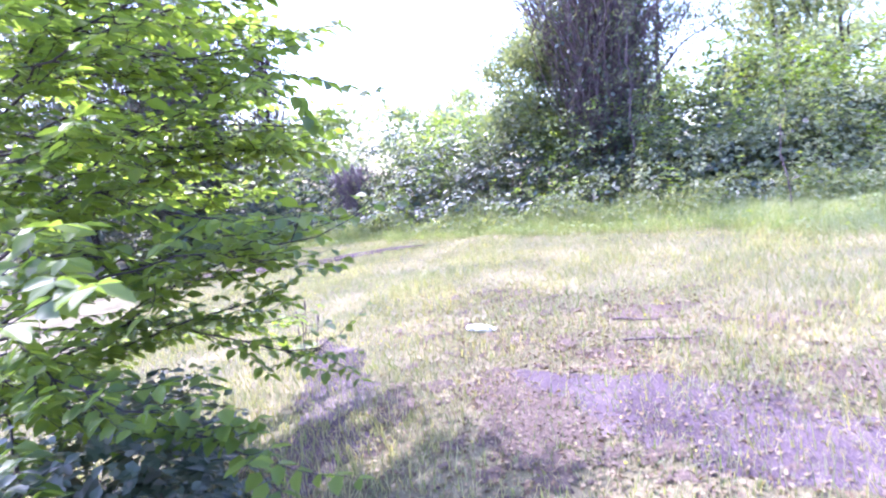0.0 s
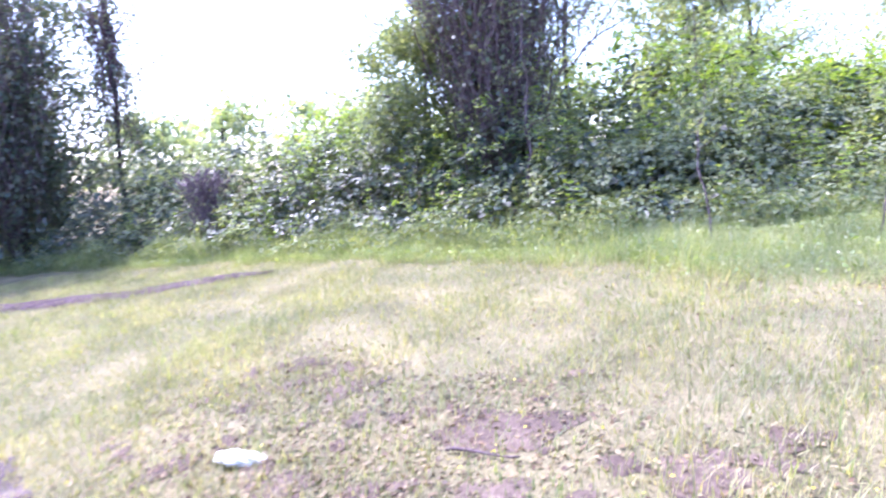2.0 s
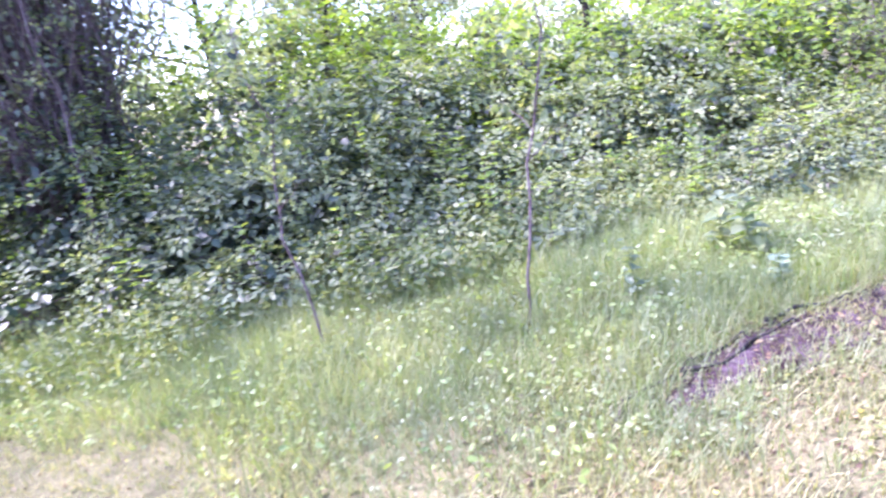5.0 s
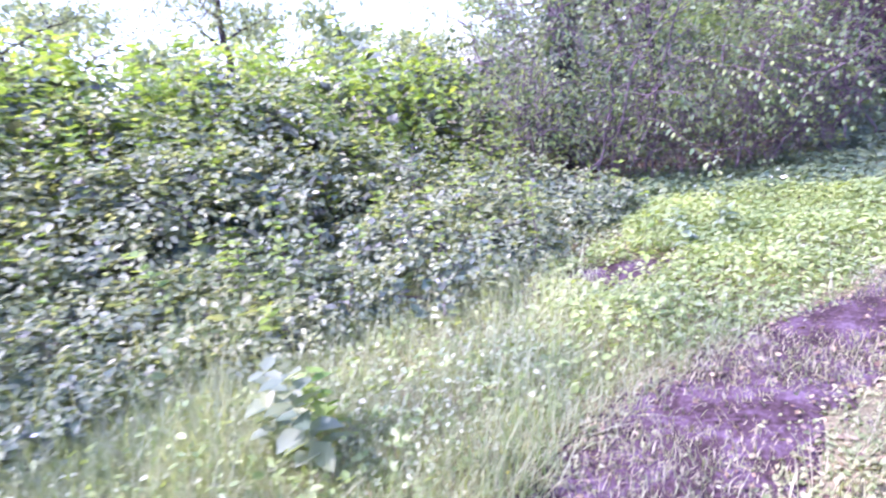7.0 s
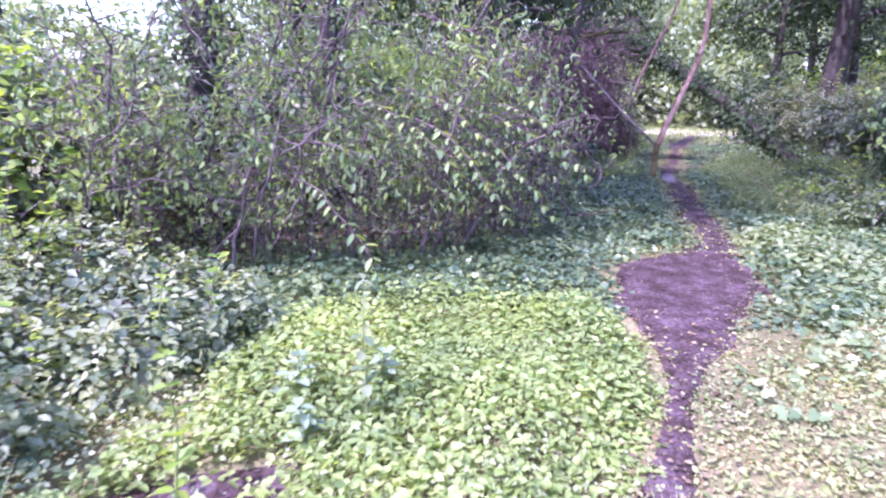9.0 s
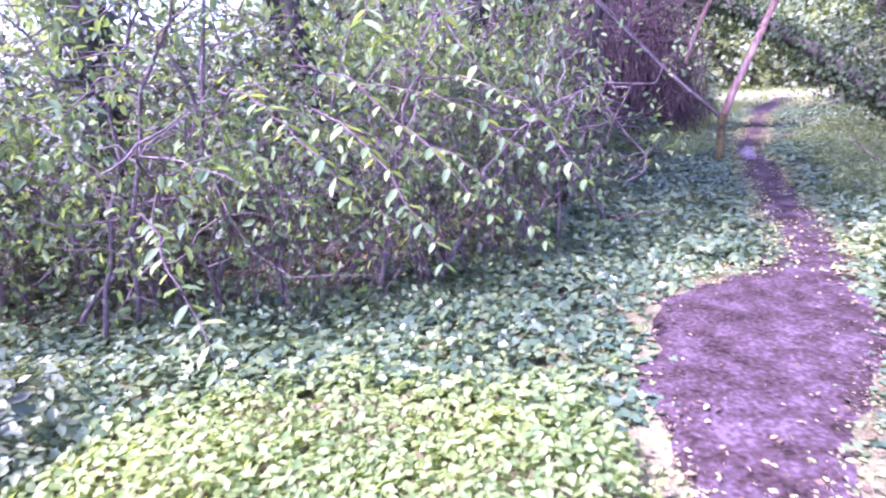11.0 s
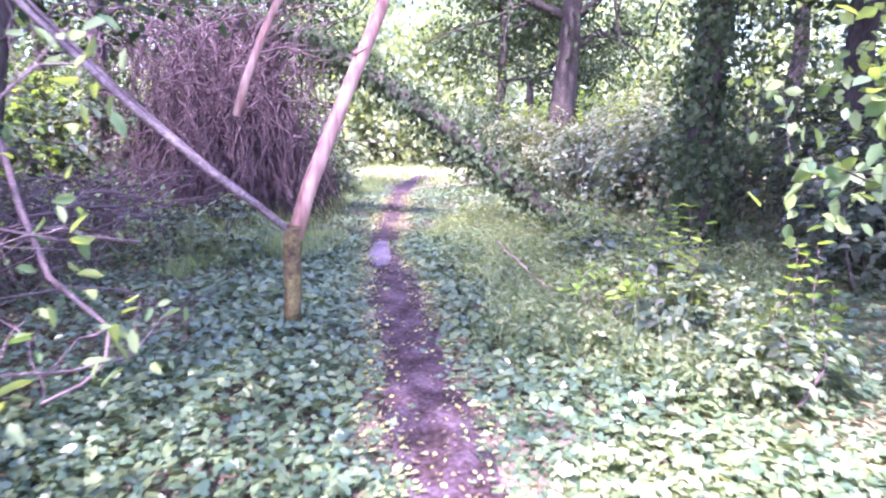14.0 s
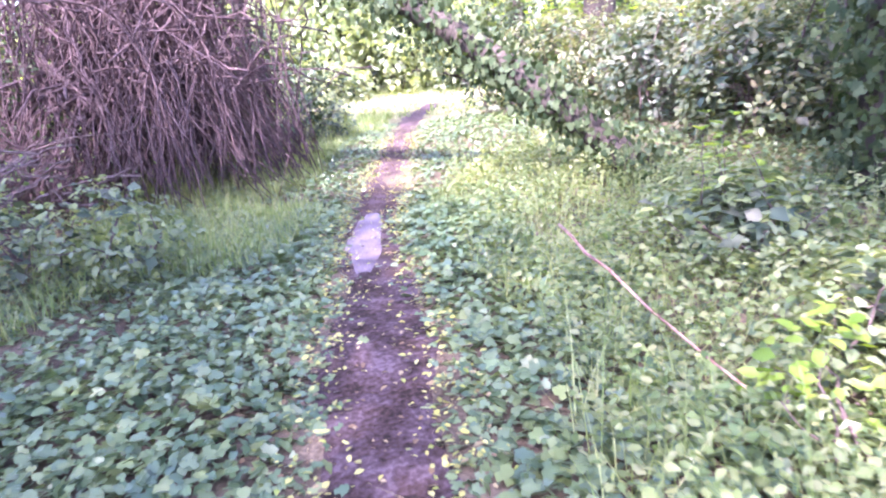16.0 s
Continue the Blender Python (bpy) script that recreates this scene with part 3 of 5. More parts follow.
def soil_flecks():
    """Small ragged bare spots where the turf is broken."""
    rng = np.random.default_rng(97)
    x, y = spread([(2.4, -10.4), (1.6, -7.2), (-0.6, -6.0), (-3.0, -6.8), (-4.6, -8.6), (-4.4, -10.4), (-1.0, -11.2)], 13, rng)
    k = on_soil(x, y) < rng.uniform(0.7, 1.9, len(x))
    x, y = x[k], y[k]
    V, F = [], []
    a = np.linspace(0, 2 * math.pi, 11, endpoint=False)
    for px, py in zip(x, y):
        r = rng.lognormal(-3.1, 0.6) * (1 + rng.normal(0, 0.28, 11))
        t = rng.uniform(0, 3.14)
        u, w = np.cos(a) * r * 1.5, np.sin(a) * r
        qx, qy = px + u * math.cos(t) - w * math.sin(t), py + u * math.sin(t) + w * math.cos(t)
        b = len(V)
        V += [(px, py, float(height(px, py)) + 0.02)] + list(zip(qx, qy, height(qx, qy) + 0.004))
        F += [(b, b + 1 + i, b + 1 + (i + 1) % 11) for i in range(11)]
    tagged(make("soil_flecks", V, [np.array(F)], M_FLOOR, smooth=True), "ragged bare spots of brown soil in broken turf", "soil", kind="stuff")


soil_flecks()
MEADOW = [(3, -13), (3, -8), (0.5, -5.5), (0.6, -2), (0.8, 0.3), (0.3, 0.6), (-1.5, -1.0), (-2.6, -1.2), (-4.0, -2.2), (-5.2, -3.6), (-7, -5), (-10, -7.3), (-13, -10), (-14, -13)]
grass("meadow_grass", MEADOW, 1600, 0.06, M_GRASS, "short dry yellowing meadow grass", 11, keep_meadow, 0.0055)
grass("green_tufts", MEADOW, 350, 0.085, M_FRESH, "fresh green tufts in the dry meadow", 14, keep_fresh, 0.005)
VERGE = [(-2.6, -4.6), (-2.3, -3.4), (-1.7, -2.2), (-1.3, -1.0), (-0.7, 0.1), (-0.2, 0.9), (-0.6, 1.6), (-2.5, 1.6), (-3.4, 0.4), (-4.6, -1.4), (-5.8, -3.2), (-8, -5.4), (-11, -8), (-13, -9.8), (-13, -10.6), (-10.4, -8.4), (-8, -6.6), (-6, -5.4), (-4, -5.0)]
VERGE_NEAR = [(-2.7, -4.8), (-2.2, -3.4), (-1.5, -2.2), (-0.9, -1.0), (-0.2, 0.0), (0.5, 0.9), (0.2, 1.2), (-0.6, 1.6), (-2.5, 1.6), (-3.4, 0.4), (-4.6, -1.4), (-5.8, -3.2), (-5.4, -4.6)]
grass("tall_grass", VERGE, 2600, 0.15, M_FRESH, "tall fresh green grass at the foot of the brambles", 12, keep_low, 0.0045, 0.6)
carpet("verge_weeds", OVATE, VERGE, 420, 0.045, M_ELDER, "soft green broad-leaved weeds in the verge", "weeds", 24, lambda x, y, r: keep_fresh(x, y, r) & keep_verge(x, y, r), (0.04, 0.22), 0.6)
carpet("small_weeds", SMALL, VERGE_NEAR, 1300, 0.022, M_VERGE, "thick mat of small pale weeds in the verge", "weeds", 47, lambda x, y, r: (x > r.uniform(-6.2, -3.6, len(x))) & (y > r.uniform(-5.2, -3.0, len(x))) & keep_verge(x, y, r), (0.03, 0.16), 0.7, -0.08)
grass("pale_grass", VERGE_NEAR, 2600, 0.12, M_VERGE, "soft pale grass thick in the verge", 58, keep_low, 0.004, 0.6)
carpet("pale_weeds", SMALL, VERGE, 150, 0.032, M_SILVER, "pale cleavers and seeding weeds in the verge", "weeds", 25, keep_verge, (0.05, 0.24), 0.8)
grass("seeding_grass", [(-4.2, -2.6), (-2.5, -2.6), (-2.0, -1.4), (-1.5, 0.2), (-2.3, 0.6), (-3.4, -0.6)], 900, 0.2, M_SILVER, "pale feathery seeding grass beside the path", 13, None, 0.004, 0.55)
IVYLAND = [(-3.6, 2.6), (-2.4, 2.3), (0.0, 2.6), (0.9, 2.1), (1.3, 1.7), (2.4, 2.0), (5.5, 2.0), (7.5, 3), (9.5, 9), (11, 15), (8, 19), (4.0, 17), (1.0, 9.0), (-0.6, 6), (-3.6, 5)]


def keep_ivy(x, y, rng):
    deep = (x < 0.42 * y - 1.6) & (track_gap(x, y) > 1.3) & (y > 4.4)
    return ~deep | (patchy(x, y, 2.0, 48) > rng.normal(0.5, 0.3, len(x)))


carpet("brown_litter", SMALL, [(-3, 4.6), (-0.4, 4.2), (0.9, 4.4), (2.4, 7.5), (3.0, 11.5), (1.0, 11.0), (-2.5, 6.5)], 900, 0.045, M_LITTER, "brown dead leaves and twigs under the thicket", "leaf litter", 49, None, (0.0, 0.05), 0.6)
carpet("ivy_carpet", LOBED, [(-2.4, 3.3), (-2.0, 1.8), (-1.3, 1.7), (-0.7, 2.4), (0.0, 2.6), (0.9, 2.1), (1.3, 1.7), (2.4, 2.0), (3.6, 2.6), (4.4, 4.2), (5.6, 7.6), (6.2, 10), (4.6, 10.4), (3.2, 8.2), (1.8, 6.4), (0.6, 4.6)], 1600, 0.048, M_IVY, "glossy dark green ivy covering the woodland floor", "ivy", 21, lambda x, y, r: (y > r.uniform(1.4, 2.9, len(x))) | (x < -0.6), (0.02, 0.12), 0.5)
carpet("far_ivy", SMALL, IVYLAND, 750, 0.058, M_IVY, "ivy spreading deeper into the wood", "ivy", 50, lambda x, y, r: keep_ivy(x, y, r) & ((track_gap(x, y) > 1.0) | (y > 9)), (0.02, 0.12), 0.5)
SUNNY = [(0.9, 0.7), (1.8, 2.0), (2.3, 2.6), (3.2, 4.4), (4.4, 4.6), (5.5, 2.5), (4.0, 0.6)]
# Sunlit ivy, its sunlight put into a paler leaf colour.
carpet("pale_ivy", LOBED, SUNNY, 900, 0.05, M_PALEIVY, "ivy on the open side of the path, colour paled for sunlight", "ivy", 26, lambda x, y, r: y > r.uniform(0.4, 2.6, len(x)), (0.05, 0.15), 0.5)
RIGHT = [(3.9, 5.6), (4.6, 4.4), (6.2, 4.6), (7.2, 7.0), (7.6, 10.5), (6.4, 10.6), (5.5, 8.8), (4.7, 7.2)]
carpet("bank_weeds", OVATE, RIGHT, 1300, 0.036, M_WEED, "yellowish green nettles and weeds on the bank", "weeds", 27, None, (0.08, 0.42), 0.6)
grass("bank_grass", RIGHT, 500, 0.22, M_FRESH, "long soft grass among the bank's weeds", 28, None, 0.004, 0.6)
grass("shade_grass", [(2.6, 8.6), (4.3, 9.0), (5.2, 11.5), (7.5, 15), (10, 19), (6, 18), (3.2, 11.5)], 1700, 0.15, M_FRESH, "soft green grass at the shaded path's end", 29, None, 0.006, 0.6)
grass("clearing_grass", [(8, 19), (12, 17.5), (24, 24), (30, 36), (12, 38), (7, 26)], 60, 0.14, M_FRESH, "sunlit grass of the clearing", 30, None, 0.03, 0.6)
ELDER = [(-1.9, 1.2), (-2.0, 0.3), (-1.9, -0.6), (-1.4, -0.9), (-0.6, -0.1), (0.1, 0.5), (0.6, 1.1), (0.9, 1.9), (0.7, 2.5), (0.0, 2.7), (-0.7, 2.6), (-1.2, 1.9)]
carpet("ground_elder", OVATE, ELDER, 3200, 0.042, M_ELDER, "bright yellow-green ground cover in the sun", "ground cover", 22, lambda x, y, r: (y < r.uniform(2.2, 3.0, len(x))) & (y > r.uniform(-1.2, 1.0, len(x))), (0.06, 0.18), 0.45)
ELDER_RIM = [(-0.65 + (x + 0.65) * 1.3, 1.05 + (y - 1.05) * 1.25) for x, y in ELDER]
carpet("elder_fringe", OVATE, ELDER_RIM, 420, 0.038, M_ELDER, "scattered yellow-green leaves round the ground cover", "ground cover", 63, lambda x, y, r: patchy(x, y, 5.0, 64) > r.normal(-0.1, 0.4, len(x)), (0.06, 0.16), 0.5)
carpet("leaf_litter", SMALL, [(3, -13), (3, -7), (0, -5), (-3, -6.8), (-5, -8.2), (-6, -10.5), (-3, -12.5)], 1100, 0.03, M_LITTER, "brown fallen leaves and bark scraps on the soil", "leaf litter", 23,
       lambda x, y, r: on_soil(x, y) < r.uniform(0.5, 1.6, len(x)), (0.0, 0.02), 0.5)


carpet("meadow_litter", SMALL, MEADOW, 55, 0.03, M_LITTER, "brown leaf scraps scattered over the meadow", "leaf litter", 55, None, (0.0, 0.03), 0.6)
carpet("buttercups", SMALL, MEADOW, 9, 0.02, M_BUTTER, "small yellow meadow flowers", "flowers", 56, keep_fresh, (0.05, 0.10), 0.5)


def strewn(name, size, per_m, mat, label, seed, reach, span=(0, 99), rise=0.02):
    """Loose leaves along the path."""
    rng = np.random.default_rng(seed)
    seg = np.concatenate([[0], np.cumsum(np.hypot(*np.diff(TR[:, :2], axis=0).T))])
    n = int(per_m * seg[-1])
    s = rng.uniform(0, seg[-1], n)
    x, y, w = (np.interp(s, seg, TR[:, k]) for k in range(3))
    i = np.clip(np.searchsorted(seg, s), 1, len(TR) - 1)
    d = unit(TR[i, :2] - TR[i - 1, :2])
    u = rng.choice([-1, 1], n) * (w / 2 + rng.normal(0, reach, n))
    x, y = x - d[:, 1] * u, y + d[:, 0] * u
    ok = (y > span[0]) & (y < span[1])
    x, y = x[ok], y[ok]
    n = len(x)
    a = rng.uniform(0, 6.28, n)
    pos = on_ground(x, y, 0.018)
    pos[:, 2] += rng.uniform(0, rise, n)
    ob = scatter(name, OVATE, pos, np.stack([np.cos(a), np.sin(a), rng.normal(0, 0.15, n)], -1), np.stack([rng.normal(0, 0.35, n), rng.normal(0, 0.35, n), np.ones(n)], -1), size * rng.uniform(0.5, 1.4, n), mat)
    return tagged(ob, label, "leaf litter", kind="stuff")


OPEN = [(-1.9, -3.6), (0.2, -3.4), (1.6, -1.0), (3.6, 0.6), (3.6, 2.4), (2.6, 2.6), (1.4, 2.2), (0.8, 1.6), (0.2, 0.5), (-0.6, -0.6), (-1.4, -2.0)]
carpet("clover", OVATE, OPEN, 2400, 0.027, M_CLOVER, "pale yellowish clover and dry leaves on the open side", "clover", 38, lambda x, y, r: (y < r.uniform(0.8, 3.2, len(x))) & (patchy(x, y, 4.0, 57) > r.normal(-0.8, 0.4, len(x))), (0.01, 0.06), 0.5, -0.1)
carpet("verge_litter", SMALL, [(-3.4, -4.4), (-1.0, -4.6), (0.8, -1.0), (1.4, 1.6), (0.4, 2.2), (-1.0, 0.6), (-2.4, -1.2)], 220, 0.035, M_LITTER, "brown leaf scraps strewn on path and verge", "leaf litter", 39, None, (0.0, 0.02), 0.5, -0.5)
carpet("path_weeds", SMALL, [(-2.4, -3.6), (-1.4, -3.0), (0.2, -0.8), (0.7, 0.4), (0.2, 0.9), (-0.8, 0.0), (-2.2, -2.4)], 1500, 0.022, M_CLOVER, "small pale weeds creeping over the trodden soil", "weeds", 59, lambda x, y, r: patchy(x, y, 6.0, 60) > r.normal(0.15, 0.25, len(x)), (0.01, 0.04), 0.6, -2.0)
strewn("yellow_leaves", 0.027, 210, M_YELLOWED, "yellowed fallen leaves along the path's edge", 33, 0.09, (3.6, 14))
carpet("path_crumbs", SMALL, [(-2.4, -3.6), (-1.2, -3.2), (1.4, 0.6), (2.8, 2.4), (4.6, 6.4), (5.8, 9.4), (4.6, 9.8), (2.4, 5.2), (0.6, 2.6), (-0.9, 0.4)], 1500, 0.016, M_LITTER, "crumbs of bark and rotted leaf on the path", "leaf litter", 61, lambda x, y, r: (track_gap(x, y) < 0.03) & (patchy(x, y, 3.0, 62) > r.normal(-0.2, 0.5, len(x))), (0.0, 0.012), 0.7, -9.0)
strewn("brown_leaves", 0.026, 120, M_LITTER, "brown rotting leaves on the path", 34, 0.14, (-4, 16))
grass("path_tufts", [(-2.6, -4.2), (-1.5, -3.0), (0.2, -0.6), (0.9, 0.6), (0.2, 1.0), (-1.0, 0.0), (-2.2, -2.0)], 10, 0.05, M_GRASS, "sparse dry tufts on the trodden soil", 35)


def tufts_on_path():
    rng = np.random.default_rng(36)
    x, y = spread([(-2.6, -4.4), (-1.6, -3.2), (-0.4, -1.0), (0.5, 0.3), (0.1, 0.9), (-0.9, 0.0), (-2.4, -2.6)], 4200, rng)
    ok = patchy(x, y, 5.0, 37) > rng.normal(-0.2, 0.4, len(x))
    x, y = x[ok], y[ok]
    n = len(x)
    a, t = rng.uniform(0, 6.28, n), np.abs(rng.normal(0, 0.7, n))
    ob = scatter("trodden_grass", BLADE, on_ground(x, y, 0.01), np.stack([np.cos(a) * np.sin(t), np.sin(a) * np.sin(t), np.cos(t)], -1),
                 np.stack([np.cos(a), np.sin(a), np.full(n, -0.3)], -1), 0.04 * rng.uniform(0.5, 1.5, n), M_GRASS, width=0.004 * rng.uniform(0.7, 1.5, n))
    tagged(ob, "thin trodden grass on the purplish soil", "grass", kind="stuff")


tufts_on_path()


# ---- trees ----
def crown_leaves(name, tips, n, sd, size, mat, rng, parent, template=SMALL, droop=0.4):
    tips = np.asarray(tips)
    pos = tips[rng.integers(len(tips), size=n)] + rng.normal(0, 1, (n, 3)) * sd
    up = unit(rng.normal(0, 0.6, (n, 3)) + np.array([0, 0, 0.8]))
    axis = rng.normal(0, 0.7, (n, 3)) + np.array([0, 0, -droop])
    return tagged(scatter(name, template, pos, axis, up, size * rng.uniform(0.6, 1.3, n), mat, parent), kind="stuff")


def tree(name, label, at, h, crown_r, seed, leaf, size=0.10, leaves=5000, trunk_r=0.15, crown_from=0.4, limbs=9, bark=None, lean=(0, 0), template=SMALL, joined=False, group="", clump=0.13, rise=(0.1, 0.7), crook=0.08):
    """A tapered trunk, limbs with their twigs, and an uneven crown of leaf clusters."""
    rng = np.random.default_rng(seed)
    bark = bark or M_BARK
    ob = thing(name, label, "tree", group=group)
    foot = np.array([at[0], at[1], float(height(*at)) - 0.08])
    top = foot + np.array([lean[0], lean[1], h])
    line = bend(foot, top, rng, crook, 14)
    tubes("trunk", [(line, np.linspace(trunk_r, trunk_r * 0.25, 14))], bark, ob, sides=10)
    tips, every = [], []
    for k in range(limbs):
        s = crown_from + (1 - crown_from) * (k + rng.uniform(0, 0.8)) / limbs
        p = line[min(13, int(s * 13))]
        a = k * 2.4 + rng.uniform(-0.5, 0.5)
        reach = crown_r * rng.uniform(0.65, 1.1) * (1.15 - 0.5 * s)
        e = p + np.array([math.cos(a) * reach, math.sin(a) * reach, reach * rng.uniform(*rise)])
        q = bend(p, e, rng, 0.15, 8, -0.05)
        r0 = trunk_r * 0.4 * (1.2 - s * 0.7)
        L = [(q, np.linspace(r0, r0 * 0.2, 8))]
        tips += [q[4], q[5], q[6], q[7]]
        for j in (2, 3, 4, 5, 6, 7):
            q2 = bend(q[j], q[j] + rng.normal(0, 0.3, 3) * reach, rng, 0.2, 6)
            L.append((q2, np.linspace(r0 * 0.35, r0 * 0.08, 6)))
            tips += [q2[2], q2[3], q2[4], q2[5]]
        if joined:
            every += L
        else:
            tubes("limb", L, bark, ob, sides=6)
    if joined:
        tagged(tubes("branchwork", every, bark, ob, sides=5), kind="stuff")
    crown_leaves("crown", np.array(tips + [top]), leaves, crown_r * clump * np.array([1, 1, 0.8]), size, leaf, rng, ob, template)
    return ob


def hung(name, label, category, at, rx, ry, h, n, seed, low=(0.0, 0.7), mat=None, cane=(0.004, 0.010), top=(0.75, 1.1), tight=0.35, leaf=None, leaves=0, size=0.08, sag=-0.10, trunk=0.0):
    """Canes that hang from a height like a curtain or a dome."""
    rng = np.random.default_rng(seed)
    x, y = at
    g = float(height(x, y))
    ob = thing(name, label, category)
    L, P = [], []
    for _ in range(n):
        a, q = rng.uniform(0, 6.28), rng.uniform(0, 1) ** 0.5
        up = np.array([x + rng.normal(0, rx * tight), y + rng.normal(0, ry * tight), g + h * rng.uniform(*top)])
        px, py = x + math.cos(a) * rx * q, y + math.sin(a) * ry * q
        foot = np.array([px, py, float(height(px, py)) + rng.uniform(*low) * (1 - q * 0.4)])
        r0 = rng.uniform(*cane)
        line = bend(up, foot, rng, 0.2, 9, sag)
        L.append((line, np.linspace(r0, r0 * 0.5, 9)))
        P.append(line)
    tagged(tubes("cane_curtain", L, mat or M_TWIG, ob, sides=4), kind="stuff")
    if trunk:
        tubes("trunk", [(bend((x, y, g - 0.1), (x + 0.2, y + 0.1, g + h), rng, 0.08, 12), np.linspace(trunk, trunk * 0.6, 12))], M_BARK, ob, sides=10)
    if leaves:
        P = np.concatenate(P)
        out = np.hypot((P[:, 0] - x) / rx, (P[:, 1] - y) / ry)
        crown_leaves("foliage", P[out > 0.35], leaves, 0.10, size, leaf, rng, ob)
    return ob


# creeper-hung trees behind the meadow
hung("creeper_tree", "tall tree hidden by a curtain of dark dead creepers", "tree", (-9.7, -3.7), 0.85, 0.8, 6.5, 460, 61, (0.6, 1.8), M_BARETWIG, (0.006, 0.018), (0.55, 1.1), 1.35, M_DULL, 13000, 0.085, -0.06, 0.2)
tree("ivy_draped_tree", "pale leafy tree beside the creeper-hung trunk", (-11.0, -4.6), 3.9, 1.5, 63, M_PALE, 0.09, 15000, 0.07, 0.3, 14, bark=M_TWIG)
hung("draped_tree", "dark tree smothered in hanging creepers", "tree", (-17.4, -13.1), 1.2, 1.2, 7.0, 300, 62, (0.6, 3.0), M_BARETWIG, (0.008, 0.02), (0.5, 1.1), 0.85, M_DULL, 16000, 0.13, -0.08, 0.25)
for k, (x, y, h) in enumerate([(-17.4, -15.6, 7.0), (-20.5, -18.4, 7.5), (-19.5, -13.0, 6.5)]):
    tree("hedge_tree", "dull grey-green tree behind the far brambles", (x, y), h, 2.6, 690 + k, M_DULL, 0.15, 11000, 0.16, 0.12, 12, group="trees behind the hedge", clump=0.17)
hung("drooping_creeper", "creeper drooping from the end of a bare bough", "creeper", (-17.6, -10.6), 0.55, 0.55, 6.2, 60, 64, (3.3, 4.6), M_CREEPER, (0.008, 0.02), (0.9, 1.05), 0.6, M_DULL, 1100, 0.13, -0.05, 0.07)
hung("dead_creeper", "reddish curtain of dead bramble canes in the hedge", "creeper", (-13.5, -8.7), 0.5, 0.5, 1.6, 120, 65, (0.1, 0.5), M_BARETWIG, (0.006, 0.014), (0.8, 1.05), 0.6)
for k, (x, y, h, r) in enumerate([(-9.8, 0.6, 4.4, 1.6), (-12.8, -2.6, 6.5, 2.1), (-15.5, 1.5, 6.8, 2.8), (-14.0, 7.0, 6.5, 2.8), (-11.0, 11.0, 6.5, 2.8)]):
    tree("hedge_tree", "light green tree behind the sunlit bushes", (x, y), h, r, 680 + k, M_PALE, 0.11, 6000, 0.12, 0.25, 11, group="trees behind the hedge")
for k, (x, y, h, ln) in enumerate([(-4.77, -3.8, 2.7, (-0.25, 0.1)), (-3.49, -3.14, 2.9, (0.45, 0.35)), (-8.3, -3.9, 4.5, (0.1, 0.0))]):
    tree("sapling", "slender bare-stemmed sapling with few leaves in the tall grass", (x, y), h, 0.6, 70 + k, M_PALE, 0.05, 700, 0.011 if k < 2 else 0.03, 0.4, 8, bark=M_BARETWIG, lean=ln, crook=0.2, template=OVATE, group="saplings in the verge")


def hazel():
    """A small leafy tree whose low boughs reach across the walker's way."""
    rng = np.random.default_rng(90)
    ob = thing("hazel_tree", "young hazel with low boughs of bright green leaves", "tree")
    foot = np.array([-1.9, -12.2, float(height(-1.9, -12.2)) - 0.05])
    trunk = bend(foot, foot + np.array([0.1, 0.4, 3.6]), rng, 0.08, 12)
    tubes("trunk", [(trunk, np.linspace(0.07, 0.03, 12))], M_BARK, ob, sides=10)
    P, A, U = [], [], []
    for k in range(58):
        s = 2 + int(k / 58 * 9)
        p = trunk[s]
        a = math.radians(rng.uniform(25, 130))
        reach = rng.uniform(1.4, 2.55)
        e = p + np.array([math.cos(a) * reach, math.sin(a) * reach, rng.uniform(-0.15, 0.4) * reach])
        e[1] = min(e[1], -10.12 - rng.uniform(0, 0.35))
        e[2] = max(e[2], float(height(e[0], e[1])) + 0.6)
        q = bend(p, e, rng, 0.12, 10, -0.06)
        L = [(q, np.linspace(0.010, 0.003, 10))]
        for j in range(2, 10):
            for _ in range(3):
                d = unit(q[min(j + 1, 9)] - q[j - 1] + rng.normal(0, 0.16, 3)) * rng.uniform(0.25, 0.55)
                d[2] *= 0.5
                if q[j][1] + d[1] > -9.72:
                    d[1] *= -0.5
                t = bend(q[j], q[j] + d, rng, 0.15, 6, 0.05)
                L.append((t, np.linspace(0.0028, 0.001, 6)))
                for i in range(1, 6):
                    for w in (-1, 1):
                        side = unit(np.cross(d, (0, 0, 1)))
                        P.append(t[i])
                        A.append(unit(d) * 0.6 + side * w + np.array([0, 0, rng.normal(-0.3, 0.2)]))
                        U.append((rng.normal(0, 0.35), rng.normal(0, 0.35), 1))
        tubes("bough", L, M_BARK, ob, sides=5)
    P = np.array(P)
    tagged(scatter("leaves", OVATE, P, np.array(A), np.array(U), 0.075 * rng.uniform(0.6, 1.3, len(P)), M_BRANCHLEAF, ob), kind="stuff")


hazel()


# ---- plants in the verge ----
FOOT = [(x - o[0] * 0.75, y - o[1] * 0.75) for (x, y), o in zip(BANK, away)] + [(x + o[0] * 0.35, y + o[1] * 0.35) for (x, y), o in zip(BANK[::-1], away[::-1])]
carpet("foot_weeds", OVATE, FOOT[2:-2], 900, 0.06, M_WEED, "rank green weeds along the foot of the brambles", "weeds", 45, None, (0.1, 0.55), 0.6)
grass("foot_grass", FOOT[2:-2], 450, 0.3, M_FRESH, "long soft grass along the foot of the brambles", 46, None, 0.006, 0.5)


